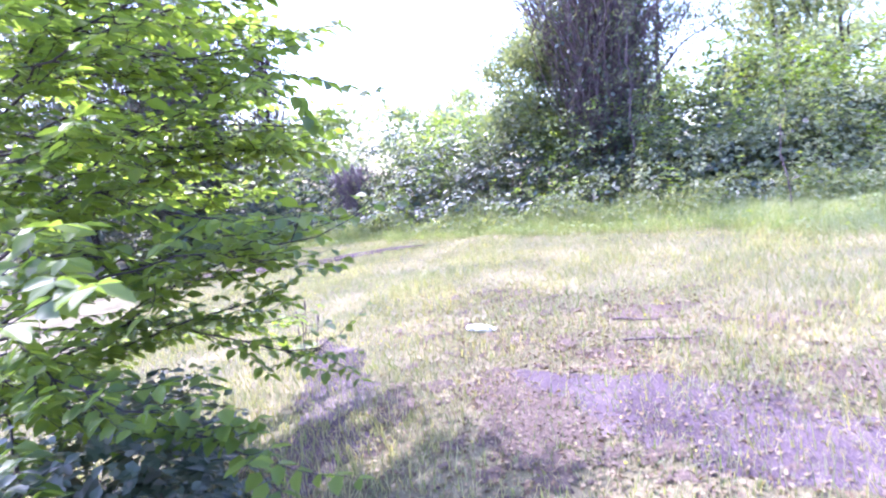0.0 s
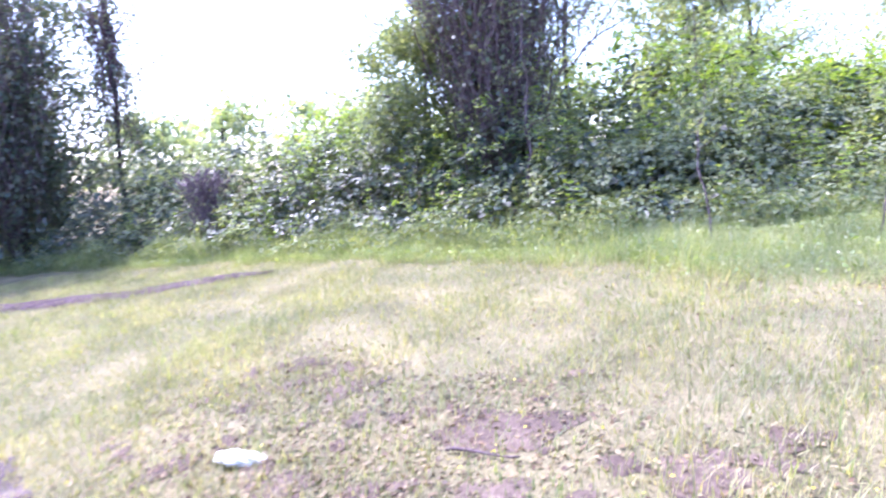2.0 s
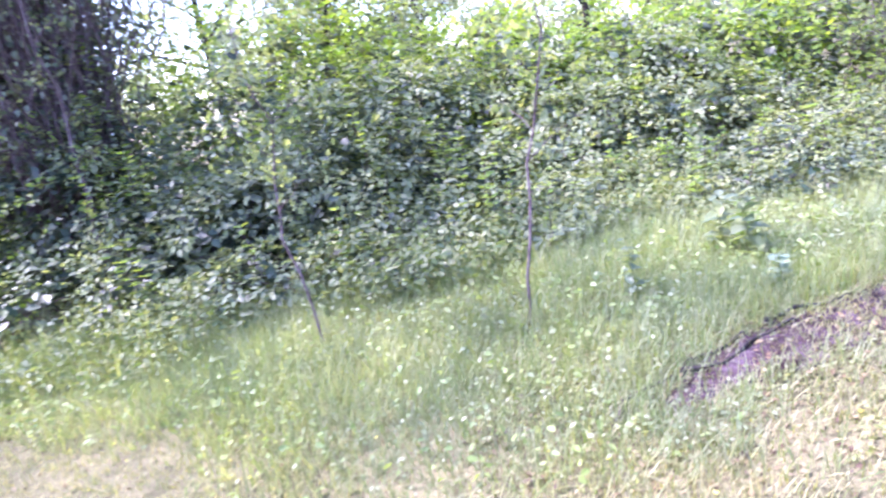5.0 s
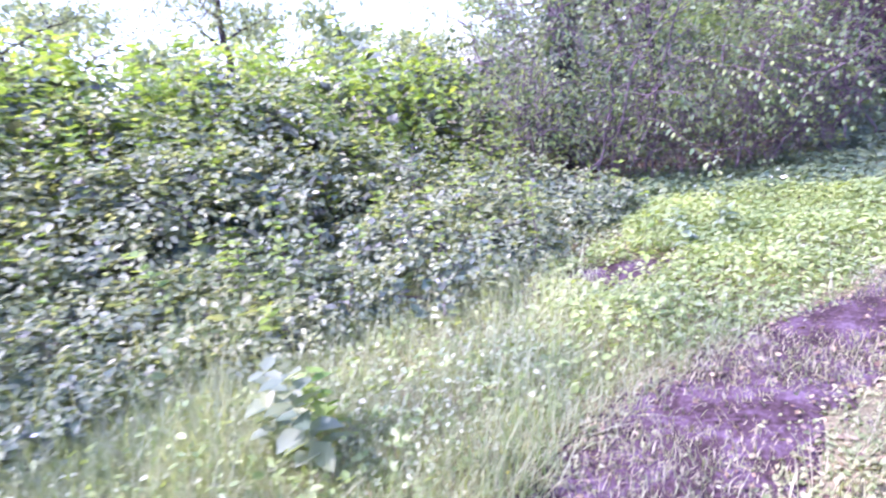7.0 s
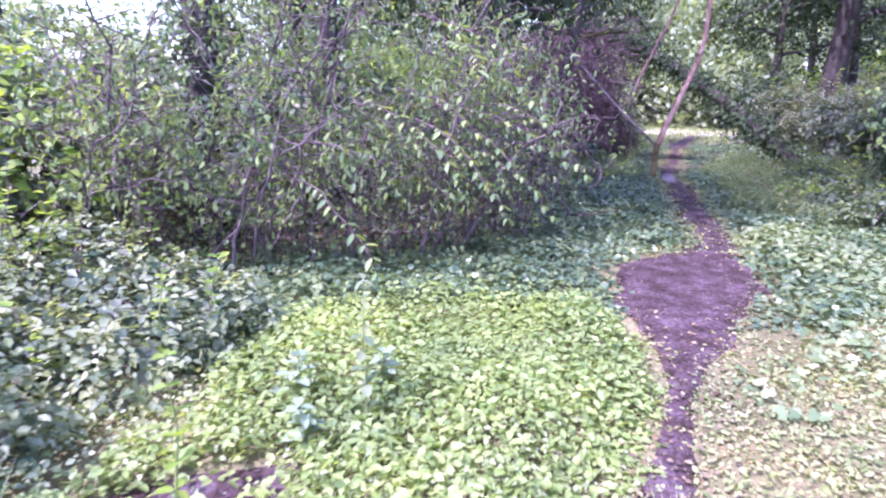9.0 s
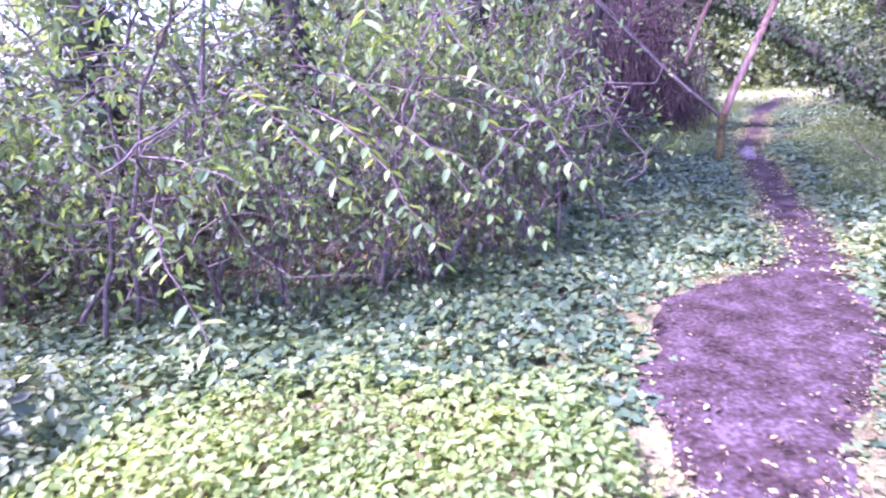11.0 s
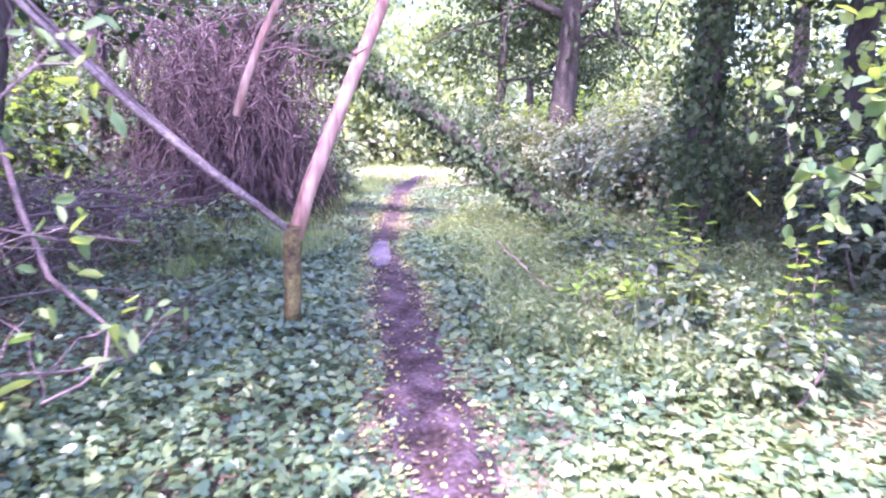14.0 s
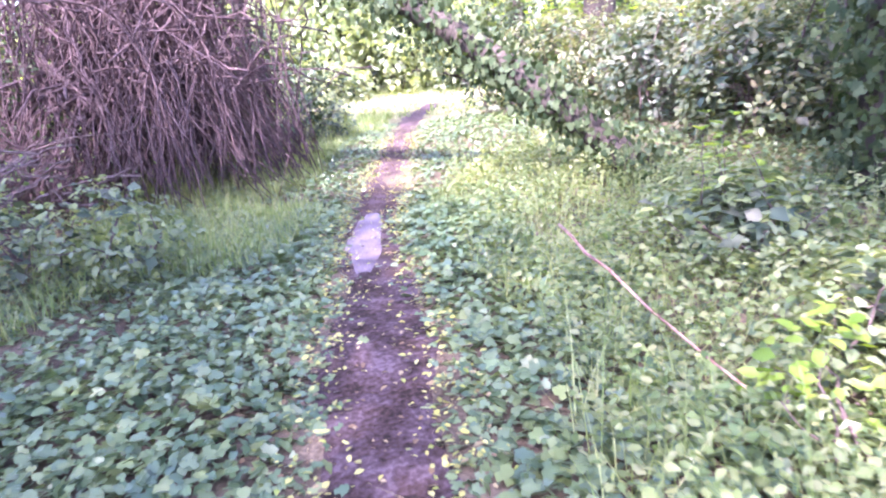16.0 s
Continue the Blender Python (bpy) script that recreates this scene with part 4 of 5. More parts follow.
def weed_shoot(x, y, h, seed, mat, size, label):
    """An upright stem with leaves in whorls."""
    rng = np.random.default_rng(seed)
    ob = thing("weed_shoot", label, "weed", group="young shoots in the verge")
    a = np.array([x, y, float(height(x, y)) - 0.02])
    q = bend(a, a + np.array([rng.normal(0, 0.05), rng.normal(0, 0.05), h]), rng, 0.08, 10)
    tubes("stem", [(q, np.linspace(0.006, 0.002, 10))], M_STALK, ob, sides=6)
    P, A, U = [], [], []
    for i in range(3, 10):
        for k in range(3):
            t = k * 2.09 + i * 0.9
            P.append(q[i])
            A.append((math.cos(t), math.sin(t), 0.1 + rng.normal(0, 0.35)))
            U.append((rng.normal(0, 0.25), rng.normal(0, 0.25), 1))
    tagged(scatter("leaves", OVATE, np.array(P), np.array(A), np.array(U), size * np.linspace(1.15, 0.7, len(P)) * rng.uniform(0.8, 1.2, len(P)), mat, ob), kind="stuff")


for k, (x, y, h, m, sz) in enumerate([(-0.8, 1.07, 0.68, M_PALE, 0.07), (-1.35, 0.35, 0.72, M_LIME, 0.06), (-2.6, -1.8, 0.5, M_PALE, 0.14), (-2.85, -1.7, 0.45, M_PALE, 0.13), (-2.7, -1.55, 0.4, M_LIME, 0.12), (-4.3, 0.2, 1.1, M_LIME, 0.08), (-3.3, -0.9, 0.6, M_LIME, 0.07), (-2.2, -0.1, 0.55, M_PALE, 0.08),
                                     (-1.75, 1.6, 0.6, M_LIME, 0.06), (-3.0, -2.6, 0.45, M_PALE, 0.07), (-2.0, 0.9, 0.5, M_PALE, 0.08), (-3.6, -0.2, 0.95, M_LIME, 0.08)]):
    weed_shoot(x, y, h, 700 + k, m, sz, "upright shoot with fresh pale green leaves")
for k, (x, y) in enumerate([(-1.0, 0.95), (-1.15, 1.25), (-0.75, 1.3), (-2.3, -2.2)]):
    weed_shoot(x, y, 0.26, 720 + k, M_BLUISH, 0.09, "broad pale bluish leaves of a sow-thistle")


def elder_tree():
    tree("elder_tree", "elder with large drooping leaves beside the path", (4.95, 4.08), 2.9, 0.8, 730, M_PRIVET, 0.085, 1100, 0.022, 0.3, 13, template=OVATE, clump=0.12)


elder_tree()


# ---- the wood ----
# leggy privet beside the path
def privet():
    """Arching bare stems that fork twice, with thin leaf clusters at the tips and dull-coloured leaves deep inside that
    paint its shade.
    """
    rng = np.random.default_rng(81)
    ob = thing("privet_bush", "leggy privet bush of bare tangled branches with few leaves", "bush")
    tips, fine = [], []
    for k in range(34):
        u = k / 33
        foot = np.array([-2.9 + 4.1 * u + rng.normal(0, 0.15), 3.75 + 1.3 * u * u + rng.normal(0, 0.3), 0])
        foot[2] = float(height(foot[0], foot[1])) - 0.04
        a = rng.uniform(0, 6.28)
        rise = rng.uniform(1.1, 2.5)
        end = foot + np.array([math.cos(a) * 0.9, math.sin(a) * 0.75 - 0.25, rise])
        end[1] = max(end[1], 2.75)
        q = bend(foot, end, rng, 0.2, 12, -0.12)
        tubes("stem", [(q, np.linspace(rng.uniform(0.010, 0.020), 0.005, 12))], M_BARETWIG, ob, sides=6)
        for j in range(3, 12):
            for _ in range(2):
                d = rng.normal(0, 1, 3) * (0.42, 0.42, 0.3) + np.array([0, -0.05, 0.05])
                if track_gap(q[j][0] + d[0], q[j][1] + d[1]) < 0.6 or q[j][1] + d[1] < 2.5:
                    d = -d * np.array([1, 1, -0.5])
                t = bend(q[j], q[j] + d, rng, 0.25, 7, rng.uniform(-0.15, 0.15))
                fine.append((t, np.linspace(0.0055, 0.002, 7)))
                tips += [t[4], t[6]]
                for i in (3, 5):
                    w = bend(t[i], t[i] + rng.normal(0, 0.16, 3), rng, 0.2, 5)
                    fine.append((w, np.linspace(0.0025, 0.001, 5)))
                    tips += [w[3], w[4]]
    tagged(tubes("twigwork", fine, M_BARETWIG, ob, sides=4), kind="stuff")
    tips = np.array(tips)
    tips = tips[(tips[:, 2] > 0.4) & (track_gap(tips[:, 0], tips[:, 1]) > 0.65)]
    crown_leaves("leaves", tips, 11500, 0.05, 0.06, M_PRIVET, rng, ob, NARROW, 0.7)
    # Duller leaf colour here deepens the privet's inside as painted shade.
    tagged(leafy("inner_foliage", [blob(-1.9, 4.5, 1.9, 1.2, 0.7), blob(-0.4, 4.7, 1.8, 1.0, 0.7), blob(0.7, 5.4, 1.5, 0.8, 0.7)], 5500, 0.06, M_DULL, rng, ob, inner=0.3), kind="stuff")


privet()


def sprays():
    """Arching twigs with paired oval leaves that lean out of the privet."""
    rng = np.random.default_rng(82)
    for k, (a, b) in enumerate([((-0.5, 3.2, 1.4), (0.32, 2.5, 0.78)), ((-0.4, 3.0, 1.2), (0.12, 2.42, 0.62)), ((-0.3, 3.3, 1.25), (0.55, 2.65, 0.95)), ((-0.8, 3.0, 1.3), (-0.2, 2.4, 0.9)), ((0.1, 3.5, 1.3), (0.75, 2.75, 0.85)), ((0.0, 3.6, 1.0), (0.65, 3.1, 0.5)),
                                ((-0.4, 3.3, 1.9), (0.35, 2.5, 1.25)), ((-1.2, 2.9, 0.8), (-0.7, 2.2, 0.35)), ((0.2, 4.0, 1.6), (0.85, 3.7, 1.1)), ((-0.2, 3.2, 1.7), (-0.1, 2.4, 1.5))]):
        ob = thing("privet_spray", "arching privet twig with paired glossy oval leaves", "twig", group="sprays leaning from the privet")
        q = bend(a, b, rng, 0.12, 14, -0.12)
        tubes("twig", [(q, np.linspace(0.006, 0.002, 14))], M_CREEPER, ob, sides=6)
        P, A, U = [], [], []
        for i in range(3, 14):
            d = unit(q[i] - q[i - 1])
            side = unit(np.cross(d, (0, 0, 1)))
            for w in (-1, 1):
                P.append(q[i])
                A.append(d * 0.5 + side * w + np.array([0, 0, -0.25 + rng.normal(0, 0.2)]))
                U.append((rng.normal(0, 0.25), rng.normal(0, 0.25), 1))
        tagged(scatter("leaves", NARROW, np.array(P), np.array(A), np.array(U), 0.08 * rng.uniform(0.7, 1.2, len(P)), M_PRIVET, ob), kind="stuff")


sprays()


def dead_fork():
    rng = np.random.default_rng(31)
    ob = thing("dead_branch", "forked dead branch caught in a tree, pink where bark is gone", "dead branch")
    stub, fork = np.array([2.64, 5.42, 0.50]), np.array([2.66, 5.44, 0.88])
    tubes("mossy_stub", [(bend(stub, fork, rng, 0.05, 9), np.linspace(0.034, 0.037, 9))], M_MOSSBARK, ob, "broken stub with mossy bark", 14)
    pole = np.array([fork + (0, 0, -0.06), (2.73, 5.45, 1.03), (2.82, 5.45, 1.24), (2.93, 5.46, 1.48), (3.07, 5.5, 1.75), (3.2, 5.6, 2.05), (3.3, 5.75, 2.5), (3.3, 6.0, 3.3)])
    tubes("pale_pole", [(pole, np.linspace(0.033, 0.022, 8))], M_PALEWOOD, ob, "pinkish barkless wood", 14)
    for k, j in enumerate((2, 3, 3, 4)):
        p = pole[j] + np.array([0, 0, 0.04 * k])
        tubes("broken_knot", [(bend(p, p + np.array([0.055, -0.015, 0.03]), rng, 0.05, 4), np.linspace(0.012, 0.004, 4))], M_PALEWOOD, ob, sides=7)
    limb = np.array([fork + (0.0, 0, -0.04), (2.52, 5.44, 0.96), (2.36, 5.45, 1.085), (2.2, 5.46, 1.23), (2.05, 5.47, 1.37), (1.9, 5.5, 1.53), (1.74, 5.54, 1.7), (1.6, 5.6, 1.86)])
    tubes("limb", [(limb, np.linspace(0.016, 0.009, 8))], M_BARETWIG, ob, "grey weathered limb", 10)
    tubes("second_limb", [(limb + np.array([0.0, 0.02, 0.03]) * np.linspace(0, 1.5, 8)[:, None], np.linspace(0.012, 0.007, 8))], M_TWIG, ob, sides=8)


dead_fork()


def dead_pole(a, b, r, seed):
    rng = np.random.default_rng(seed)
    ob = tubes("dead_pole", [(bend(a, b, rng, 0.08, 10), np.linspace(r, r * 0.6, 10))], M_PALEWOOD, sides=9)
    tagged(ob, "barkless pinkish dead pole caught against the forked branch", "dead branch")


dead_pole((2.64, 6.2, 1.32), (3.3, 6.15, 3.0), 0.021, 1)


def thorn_tree():
    """The dark crooked trunk that holds the dead branch, with bare drooping twigs."""
    rng = np.random.default_rng(33)
    ob = thing("thorn_tree", "dark crooked trunk with bare grey drooping twigs", "tree")
    g = float(height(1.75, 5.6))
    line = np.array([(1.42, 6.25, g - 0.1), (1.5, 6.2, 0.5), (1.62, 6.15, 1.0), (1.7, 6.1, 1.5), (1.82, 6.05, 2.1), (1.92, 6.1, 3.0), (1.8, 6.3, 4.0)])
    tubes("trunk", [(line, np.linspace(0.065, 0.04, 7))], M_BARK, ob, sides=12)
    hang = np.array([(1.7, 6.0, 1.2), (1.76, 5.7, 0.95), (1.83, 5.43, 0.75), (1.92, 5.4, 0.65), (1.99, 5.39, 0.57), (1.97, 5.36, 0.46), (1.9, 5.32, 0.41), (1.78, 5.28, 0.38)])
    tubes("hanging_twig", [(hang, np.linspace(0.012, 0.005, 8)), (bend(hang[4], hang[4] + np.array([-0.2, -0.05, -0.12]), rng, 0.3, 6), np.linspace(0.006, 0.002, 6))], M_TWIG, ob, "pale crooked hanging twig", 7)
    for k in range(16):
        p = line[1 + k % 5] + rng.normal(0, 0.02, 3)
        e = p + np.array([rng.normal(0, 0.5), rng.normal(-0.1, 0.4), rng.uniform(-0.5, 0.5)])
        e[2] = max(e[2], 0.15)
        q = bend(p, e, rng, 0.25, 9, -0.15)
        L = [(q, np.linspace(0.008, 0.003, 9))]
        for j in (3, 5, 7):
            L.append((bend(q[j], q[j] + rng.normal(0, 0.25, 3), rng, 0.2, 6), np.linspace(0.004, 0.0015, 6)))
        tubes("twig", L, M_TWIG, ob, sides=5)
    q = np.array([(1.82, 6.05, 2.05), (2.3, 6.1, 2.15), (2.7, 6.6, 2.2), (3.1, 7.4, 2.35)])
    tubes("mossy_limb", [(q, np.linspace(0.03, 0.018, 4))], M_MOSSBARK, ob, "mossy side limb", 8)


thorn_tree()


def clad_trunk(name, label, line, r0, r1, seed, leaves, spread_r, size, mat):
    """A trunk wrapped in ivy."""
    rng = np.random.default_rng(seed)
    ob = thing(name, label, "tree")
    line = np.asarray(line, float)
    s, t = np.linspace(0, 1, len(line)), np.linspace(0, 1, 16)
    line = np.stack([np.interp(t, s, line[:, k]) for k in range(3)], -1)
    for _ in range(2):
        line[1:-1] = (line[:-2] + 2 * line[1:-1] + line[2:]) / 4
    tubes("trunk", [(line, np.linspace(r0, r1, 16))], M_BARK, ob, sides=12)
    k = rng.uniform(0, 14.99, leaves)
    i = k.astype(int)
    p = line[i] + (line[i + 1] - line[i]) * (k - i)[:, None]
    d = unit(rng.normal(0, 1, (leaves, 3)))
    lump = 0.6 + 0.5 * np.sin(k * 2.3) * np.sin(k * 0.9 + 1) + 0.4
    pos = p + d * ((r0 + (r1 - r0) * k / 15) + np.abs(rng.normal(0, spread_r, leaves)) * lump)[:, None]
    up = unit(d + rng.normal(0, 0.4, (leaves, 3)))
    axis = rng.normal(0, 0.5, (leaves, 3)) + np.array([0, 0, -0.8])
    tagged(scatter("ivy", LOBED, pos, axis, up, size * rng.uniform(0.6, 1.3, leaves), mat, ob, "ivy leaves"), kind="stuff")
    return ob


# Ivy on the first two trunks has shade painted into its colour.
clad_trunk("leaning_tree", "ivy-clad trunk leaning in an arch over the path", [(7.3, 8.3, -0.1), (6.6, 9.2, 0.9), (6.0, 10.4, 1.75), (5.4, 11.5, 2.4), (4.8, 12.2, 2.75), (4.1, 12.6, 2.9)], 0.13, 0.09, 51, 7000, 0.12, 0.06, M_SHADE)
clad_trunk("ivy_tree", "upright tree trunk thick with ivy, leaf colour darkened for shade", [(7.5, 7.0, -0.1), (7.5, 7.05, 1.5), (7.6, 7.1, 3.5), (7.6, 7.3, 6.5)], 0.16, 0.12, 52, 8000, 0.15, 0.06, M_SHADE)
clad_trunk("dark_tree", "dark ivy-clad trunk rising out of the privet", [(-2.12, 4.6, -0.1), (-2.1, 4.6, 2.0), (-2.05, 4.7, 4.0), (-2.05, 4.8, 6.5)], 0.15, 0.12, 53, 4500, 0.07, 0.06, M_DARKLEAF)

hung("brushwood_mass", "dark hanging dome of dead bramble canes over a bent trunk", "brushwood", (4.0, 12.3), 1.75, 1.5, 2.7, 1150, 41, (0.0, 0.6), M_CREEPER, (0.005, 0.012), (0.35, 1.1), 0.45, None, 0, 0.08, -0.2, 0.1)
for k, (x, y, h, r) in enumerate([(1.4, 9.0, 0.8, 0.9), (0.6, 7.0, 0.9, 0.9), (2.2, 10.6, 0.7, 0.8)]):
    hung("dead_brush", "low tangle of dead drooping twigs among the ivy", "brushwood", (x, y), r, r, h, 170, 420 + k, (0.0, 0.2), M_TWIG, (0.004, 0.01), (0.6, 1.2), 0.7, M_PRIVET, 500, 0.05)
for k, (x, y) in enumerate([(-2.4, 3.9), (-1.6, 3.75), (-0.8, 3.7), (-0.05, 3.9), (0.6, 4.35)]):
    hung("twig_skirt", "thin dead twigs drooping to the ivy under the privet", "brushwood", (x, y), 0.5, 0.4, 1.0, 55, 428 + 10 * k, (0.0, 0.15), M_TWIG, (0.002, 0.0045), (0.55, 1.0), 0.45, M_PRIVET, 420, 0.05, -0.05)
# Lime leaf colour paints sunlit shrubs, the darkest paints shaded ones.
for k, (x, y, h) in enumerate([(-3.8, 5.6, 2.2), (-2.0, 6.0, 2.3), (-0.6, 7.2, 1.9), (-1.6, 9.0, 2.4), (0.2, 10.6, 2.0), (0.6, 12.6, 2.3), (1.4, 15.0, 2.4), (5.2, 14.4, 2.3), (2.0, 12.4, 2.4)]):
    bush("understorey_bush", "shrub behind the privet, leaf colour toned to its light or shade", "bush", [blob(x, y, h, 1.2, 1.1), blob(x + 0.8, y + 0.8, h * 0.9, 1.0, 1.0), blob(x - 0.9, y + 0.4, h * 1.05, 1.0, 1.1)],
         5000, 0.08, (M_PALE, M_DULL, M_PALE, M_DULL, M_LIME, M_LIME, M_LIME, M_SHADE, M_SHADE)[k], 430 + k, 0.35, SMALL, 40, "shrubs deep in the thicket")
# right bank; its darkest bushes have shade put into their leaf colour
for k, (x, y, h, w) in enumerate([(7.6, 5.2, 1.3, 0.8), (8.9, 6.3, 1.7, 1.0), (8.9, 8.6, 1.2, 0.9), (9.4, 10.2, 1.3, 0.9), (9.6, 12.2, 1.4, 1.0), (9.8, 14.2, 2.2, 1.1), (8.8, 4.8, 3.2, 1.2), (9.6, 7.6, 4.0, 1.4), (10.9, 10.4, 1.8, 1.3), (12.6, 12.4, 2.0, 1.3)]):
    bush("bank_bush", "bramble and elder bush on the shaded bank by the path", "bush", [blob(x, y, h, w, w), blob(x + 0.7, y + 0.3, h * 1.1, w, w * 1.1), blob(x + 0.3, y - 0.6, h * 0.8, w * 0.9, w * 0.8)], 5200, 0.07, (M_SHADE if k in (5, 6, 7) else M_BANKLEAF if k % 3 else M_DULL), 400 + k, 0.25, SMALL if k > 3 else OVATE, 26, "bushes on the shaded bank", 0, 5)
for k, (x, y, h, w) in enumerate([(4.75, 4.6, 0.36, 0.3), (5.1, 5.3, 0.42, 0.36), (5.6, 5.9, 0.5, 0.45), (6.0, 7.0, 0.5, 0.45)]):
    bush("bramble_clump", "low glossy bramble clump at the path's side", "bush", [blob(x, y, h, w, w), blob(x + 0.35, y + 0.1, h * 0.85, w * 0.8, w * 0.8)], 900, 0.06, M_BRAMBLE, 440 + k, 0.3, OVATE, 12, "bramble clumps by the path", 0, 4)
for k, (x, y) in enumerate([(4.9, 5.85), (5.25, 6.0), (5.5, 5.5)]):
    bush("bramble_clump", "young bramble with large glossy bright leaves by the path", "bush", [blob(x, y, 0.4, 0.26, 0.26), blob(x + 0.2, y - 0.15, 0.34, 0.22, 0.22)], 240, 0.06, M_LIME if k == 0 else M_PALE, 470 + k, 0, OVATE, 9, "bramble clumps by the path")
bush("leafy_shrub", "small pale-leaved shrub among the ivy", "bush", [blob(3.3, 9.2, 0.65, 0.42, 0.4), blob(2.8, 9.5, 0.6, 0.45, 0.4)], 1500, 0.05, M_PALE, 455, 0.2, OVATE, 14)
bush("green_bush", "small round green bush beside the shaded path", "bush", [blob(6.9, 15.4, 0.9, 0.6, 0.6), blob(7.2, 15.9, 0.7, 0.5, 0.5)], 2200, 0.06, M_PALE, 450, 0.3)
# canopy trees round the path; some stand out of view, added for their shade
for k, (x, y, h, r) in enumerate([(2.0, 16.0, 7.0, 3.0), (6.4, 17.6, 7.5, 2.6), (9.5, 6.0, 7.0, 3.0), (-1.6, 8.0, 6.0, 2.6), (11.8, 13.6, 8, 3.4), (2.6, 14.4, 7.5, 3.0), (12.6, 9.0, 7.5, 3.2), (15.5, 19.5, 8, 3.0), (14.5, 16, 8, 3.2), (8.2, 6.0, 6.5, 2.8), (5.9, 3.9, 6.5, 2.2), (11.2, 15.4, 7.0, 2.4), (0.8, 8.6, 6.0, 2.4)]):
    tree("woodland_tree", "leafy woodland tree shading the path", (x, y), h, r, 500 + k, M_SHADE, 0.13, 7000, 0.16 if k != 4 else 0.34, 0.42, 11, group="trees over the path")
# Crowns too high to be seen, added to block the sun.
for k, (x, y, h, ln) in enumerate([(-0.9, 6.9, 9.0, (-0.6, -2.0)), (6.4, 3.1, 8.5, (-2.2, 1.4))]):
    tree("added_shade_tree", "tall leafy tree, its unseen crown added to shade thicket and path", (x, y), h, 3.6, 540 + k, M_DULL, 0.14, 16000, 0.13, 0.6, 14, lean=ln, group="trees over the path", clump=0.16)
# beyond the clearing and the hedge
for k, (x, y, h) in enumerate([(9, 34, 3.0), (13, 37, 3.5), (18, 38, 3.2), (24, 36, 3.5), (28, 31, 3.2), (10.5, 28, 1.8), (5.5, 24, 3.0), (4.0, 20.5, 2.8), (20, 20, 3.0), (16, 17.5, 3.0), (27, 24, 3.0)]):
    bush("clearing_bush", "sunlit pale green bush at the clearing's edge", "bush", [blob(x, y, h, 2.2, 2.0), blob(x + 1.6, y + 0.6, h * 0.8, 1.6, 1.6)], 2600, 0.2, M_LIME if k % 3 == 0 else M_PALE, 460 + k, 0.3, SMALL, 10, "bushes round the clearing")
# Haze on these trees comes only from their paled leaf colour.
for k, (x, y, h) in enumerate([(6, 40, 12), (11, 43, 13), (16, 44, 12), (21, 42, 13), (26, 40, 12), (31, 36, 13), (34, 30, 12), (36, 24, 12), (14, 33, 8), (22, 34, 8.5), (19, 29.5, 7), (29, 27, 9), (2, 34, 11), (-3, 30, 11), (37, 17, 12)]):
    tree("wood_edge_tree", "tall grey-green tree beyond the clearing, leaf colour paled for haze", (x, y), h, 3.6, 760 + k, M_FARLEAF, 0.34, 9000, 0.2, 0.06, 14, group="trees beyond the clearing", clump=0.2, joined=True)
rng_far = np.random.default_rng(9)
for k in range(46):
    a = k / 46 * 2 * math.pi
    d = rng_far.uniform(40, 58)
    tree("far_tree", "tree at the field's edge, leaf colour paled for haze", (d * math.cos(a), d * math.sin(a)), rng_far.uniform(5, 9), 3.6, 600 + k, M_FARLEAF, 0.6, 1200, 0.2, 0.1, 5, joined=True, group="trees round the field", clump=0.2)


# ---- small things ----
for k, (a, b) in enumerate([((-2.62, -3.75), (-2.3, -2.75)), ((-2.5, -3.3), (-2.12, -2.55)), ((-2.3, -2.7), (-1.95, -2.15))]):
    rr = np.random.default_rng(800 + k)
    q = bend((*a, 0), (*b, 0), rr, 0.25, 12)
    q[:, 2] = height(q[:, 0], q[:, 1]) + 0.02 + 0.012 * np.sin(np.arange(12) * 1.3 + k)
    q[[0, -1], 2] -= 0.05
    tagged(tubes("exposed_root", [(q, np.linspace(0.015, 0.007, 12))], M_BARK, sides=8), "dark root laid bare along the path's edge", "root", "roots at the path")

def stick(a, b, r, seed, label, mat=None, wob=0.1):
    rng = np.random.default_rng(seed)
    ob = tubes("fallen_stick", [(bend(a, b, rng, wob, 9), np.linspace(r, r * 0.5, 9))], mat or M_TWIG, sides=7)
    tagged(ob, label, "stick")


def gp(x, y, lift=0.0):
    return (x, y, float(height(x, y)) + lift)


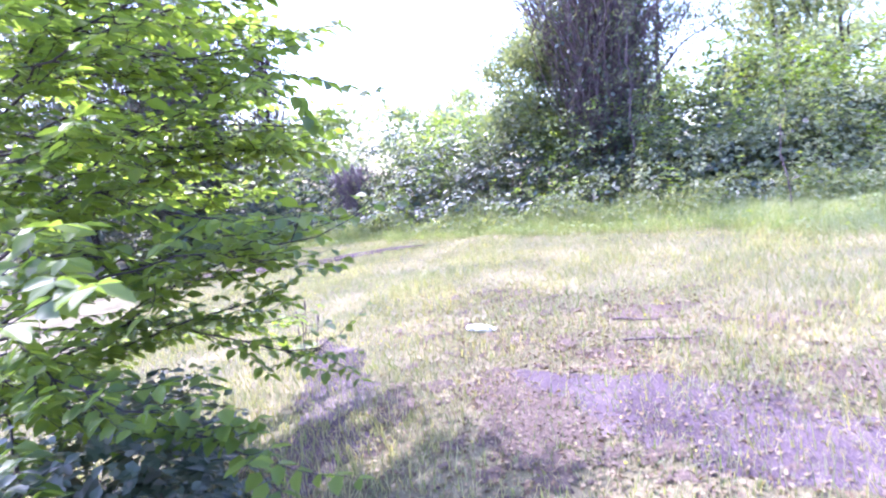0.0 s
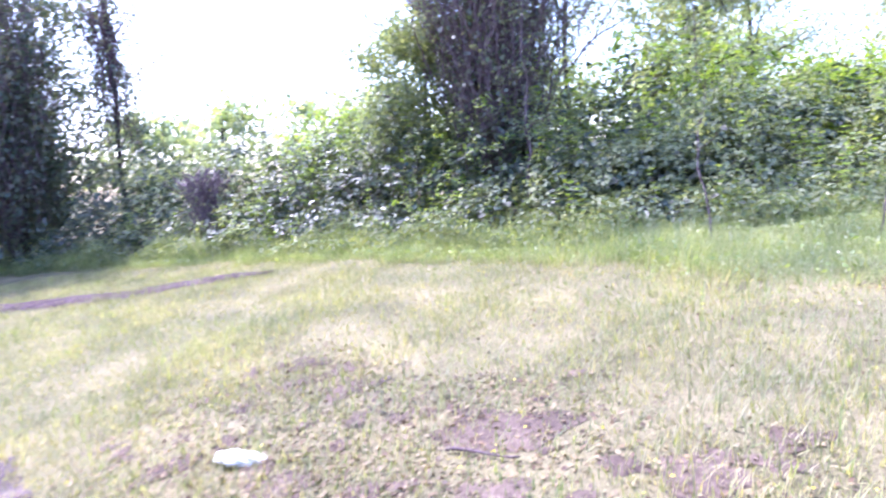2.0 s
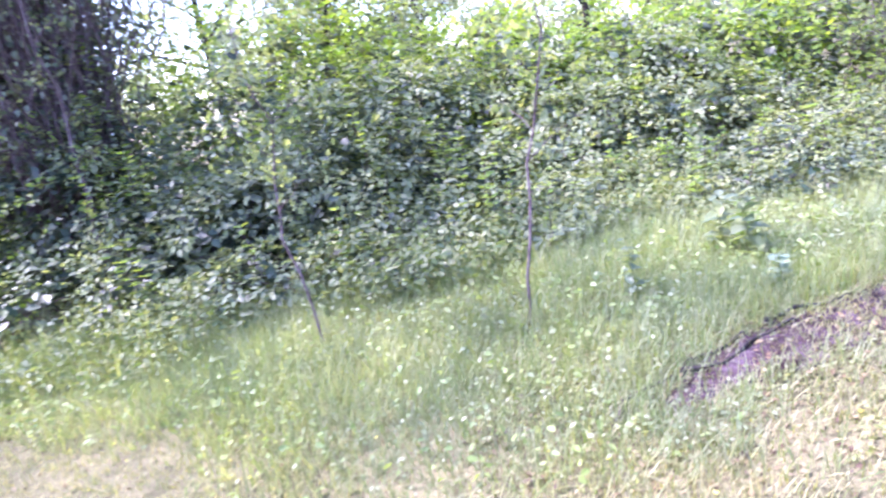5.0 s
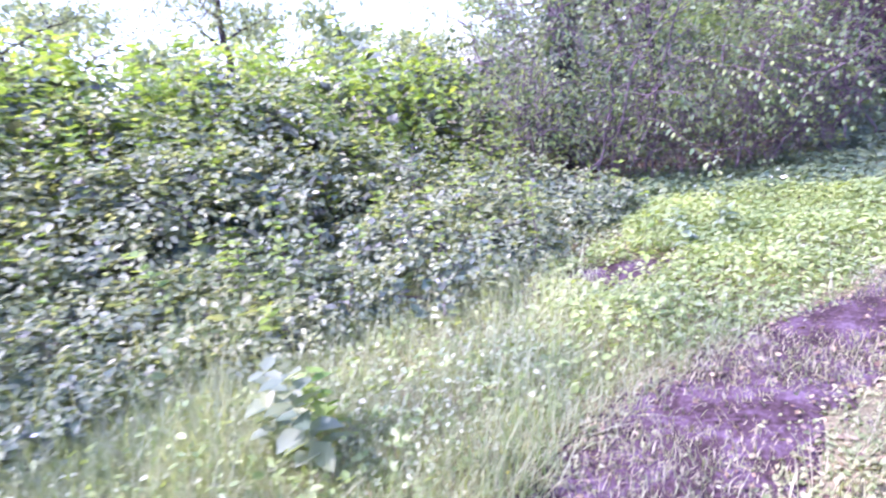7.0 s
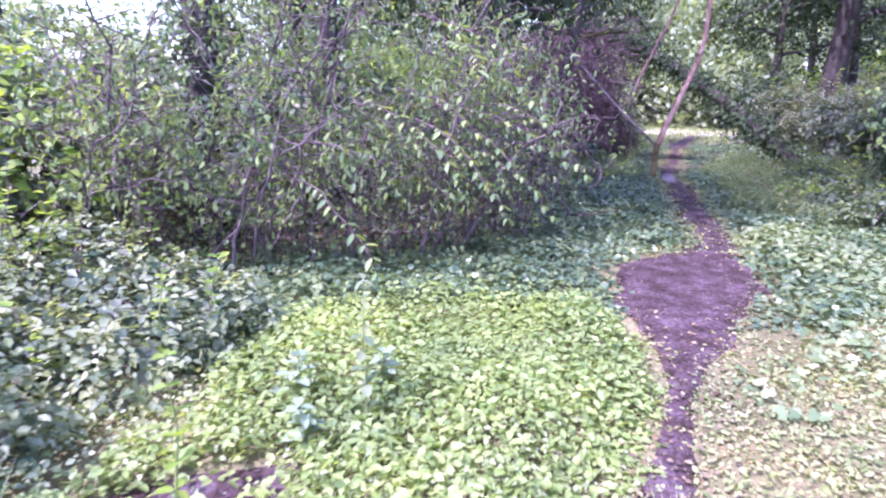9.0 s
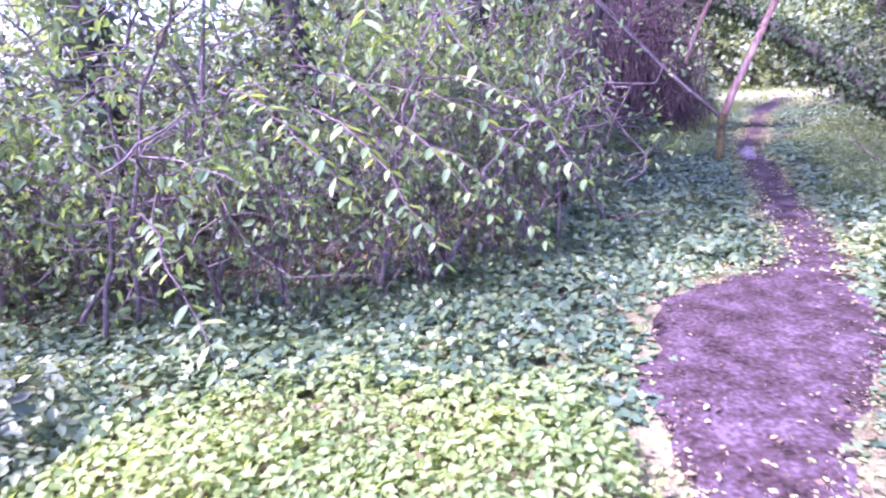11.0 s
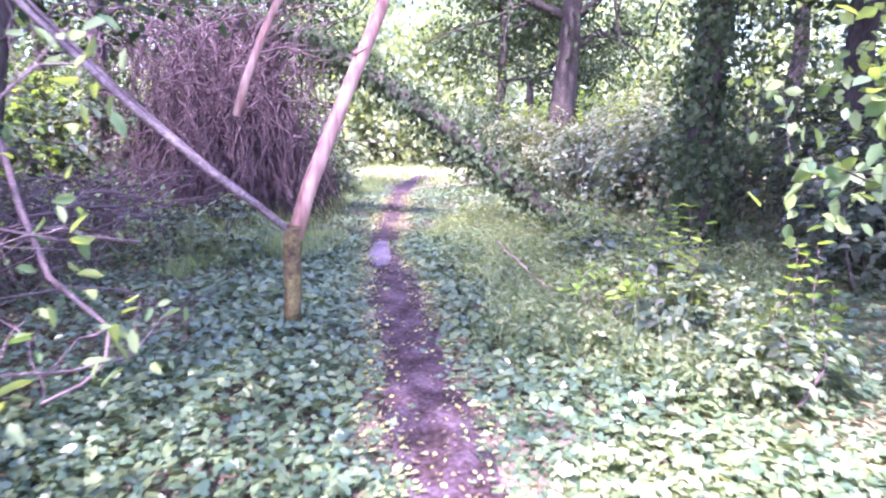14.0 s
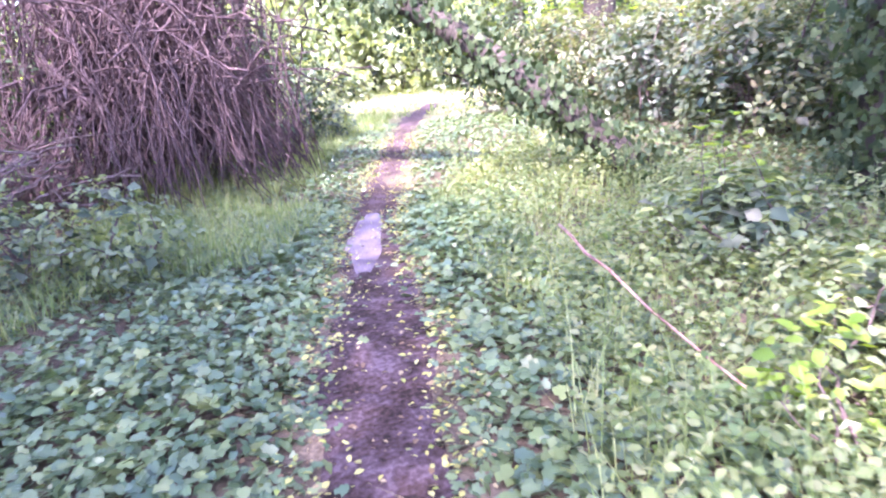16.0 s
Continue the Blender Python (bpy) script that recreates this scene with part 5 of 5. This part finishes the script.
stick(gp(-1.95, -7.95, 0.02), gp(-1.55, -7.55, 0.03), 0.010, 1, "short brown stick lying on the meadow's soil")
stick(gp(-2.45, -7.75, 0.02), gp(-2.15, -7.5, 0.03), 0.010, 2, "short brown stick lying on the meadow's soil")
stick((5.15, 7.35, 0.36), (4.68, 6.05, 0.22), 0.008, 3, "thin bare stick leaning in the bank's weeds", M_PALEWOOD, 0.04)
stick((1.6, 5.2, 0.1), (1.95, 4.75, 0.22), 0.012, 4, "crooked grey dead branch on the ivy", M_TWIG, 0.4)


def dock():
    rng = np.random.default_rng(95)
    ob = thing("dock_plant", "dry upright dock stalks in the meadow grass", "weed")
    x, y = -3.8, -10.2
    for k in range(4):
        a = gp(x + rng.normal(0, 0.05), y + rng.normal(0, 0.05), -0.02)
        b = (a[0] + rng.normal(0, 0.12), a[1] + rng.normal(0, 0.12), a[2] + rng.uniform(0.3, 0.6))
        q = bend(a, b, rng, 0.08, 8)
        tubes("stalk", [(q, [0.005, 0.005, 0.004, 0.004, 0.004, 0.003, 0.009, 0.003])], M_TWIG, ob, sides=6)
    P = np.array([gp(x, y, 0.03)] * 14)
    a = np.arange(14) * 2.4
    tagged(scatter("leaves", OVATE, P, np.stack([np.cos(a), np.sin(a), np.full(14, 0.4)], -1), np.tile([0, 0, 1.0], (14, 1)), np.full(14, 0.14), M_FRESH, ob), kind="stuff")


dock()


def scrap():
    """A crumpled white scrap."""
    bm = bmesh.new()
    bmesh.ops.create_icosphere(bm, subdivisions=3, radius=1.0)
    for v in bm.verts:
        n = noise.noise(v.co * 2.3) * 0.35 + noise.noise(v.co * 5.0) * 0.15
        v.co *= 1 + n
        v.co.x *= 0.13
        v.co.y *= 0.06
        v.co.z *= 0.035
    me = bpy.data.meshes.new("white_scrap")
    bm.to_mesh(me)
    bm.free()
    me.materials.append(M_PAPER)
    ob = new("white_scrap", me)
    ob.matrix_world = pose(-3.05, -8.69, float(height(-3.05, -8.69)) + 0.03, 0, 8, 65)
    tagged(ob, "crumpled white paper scrap lying in the grass", "litter")


scrap()
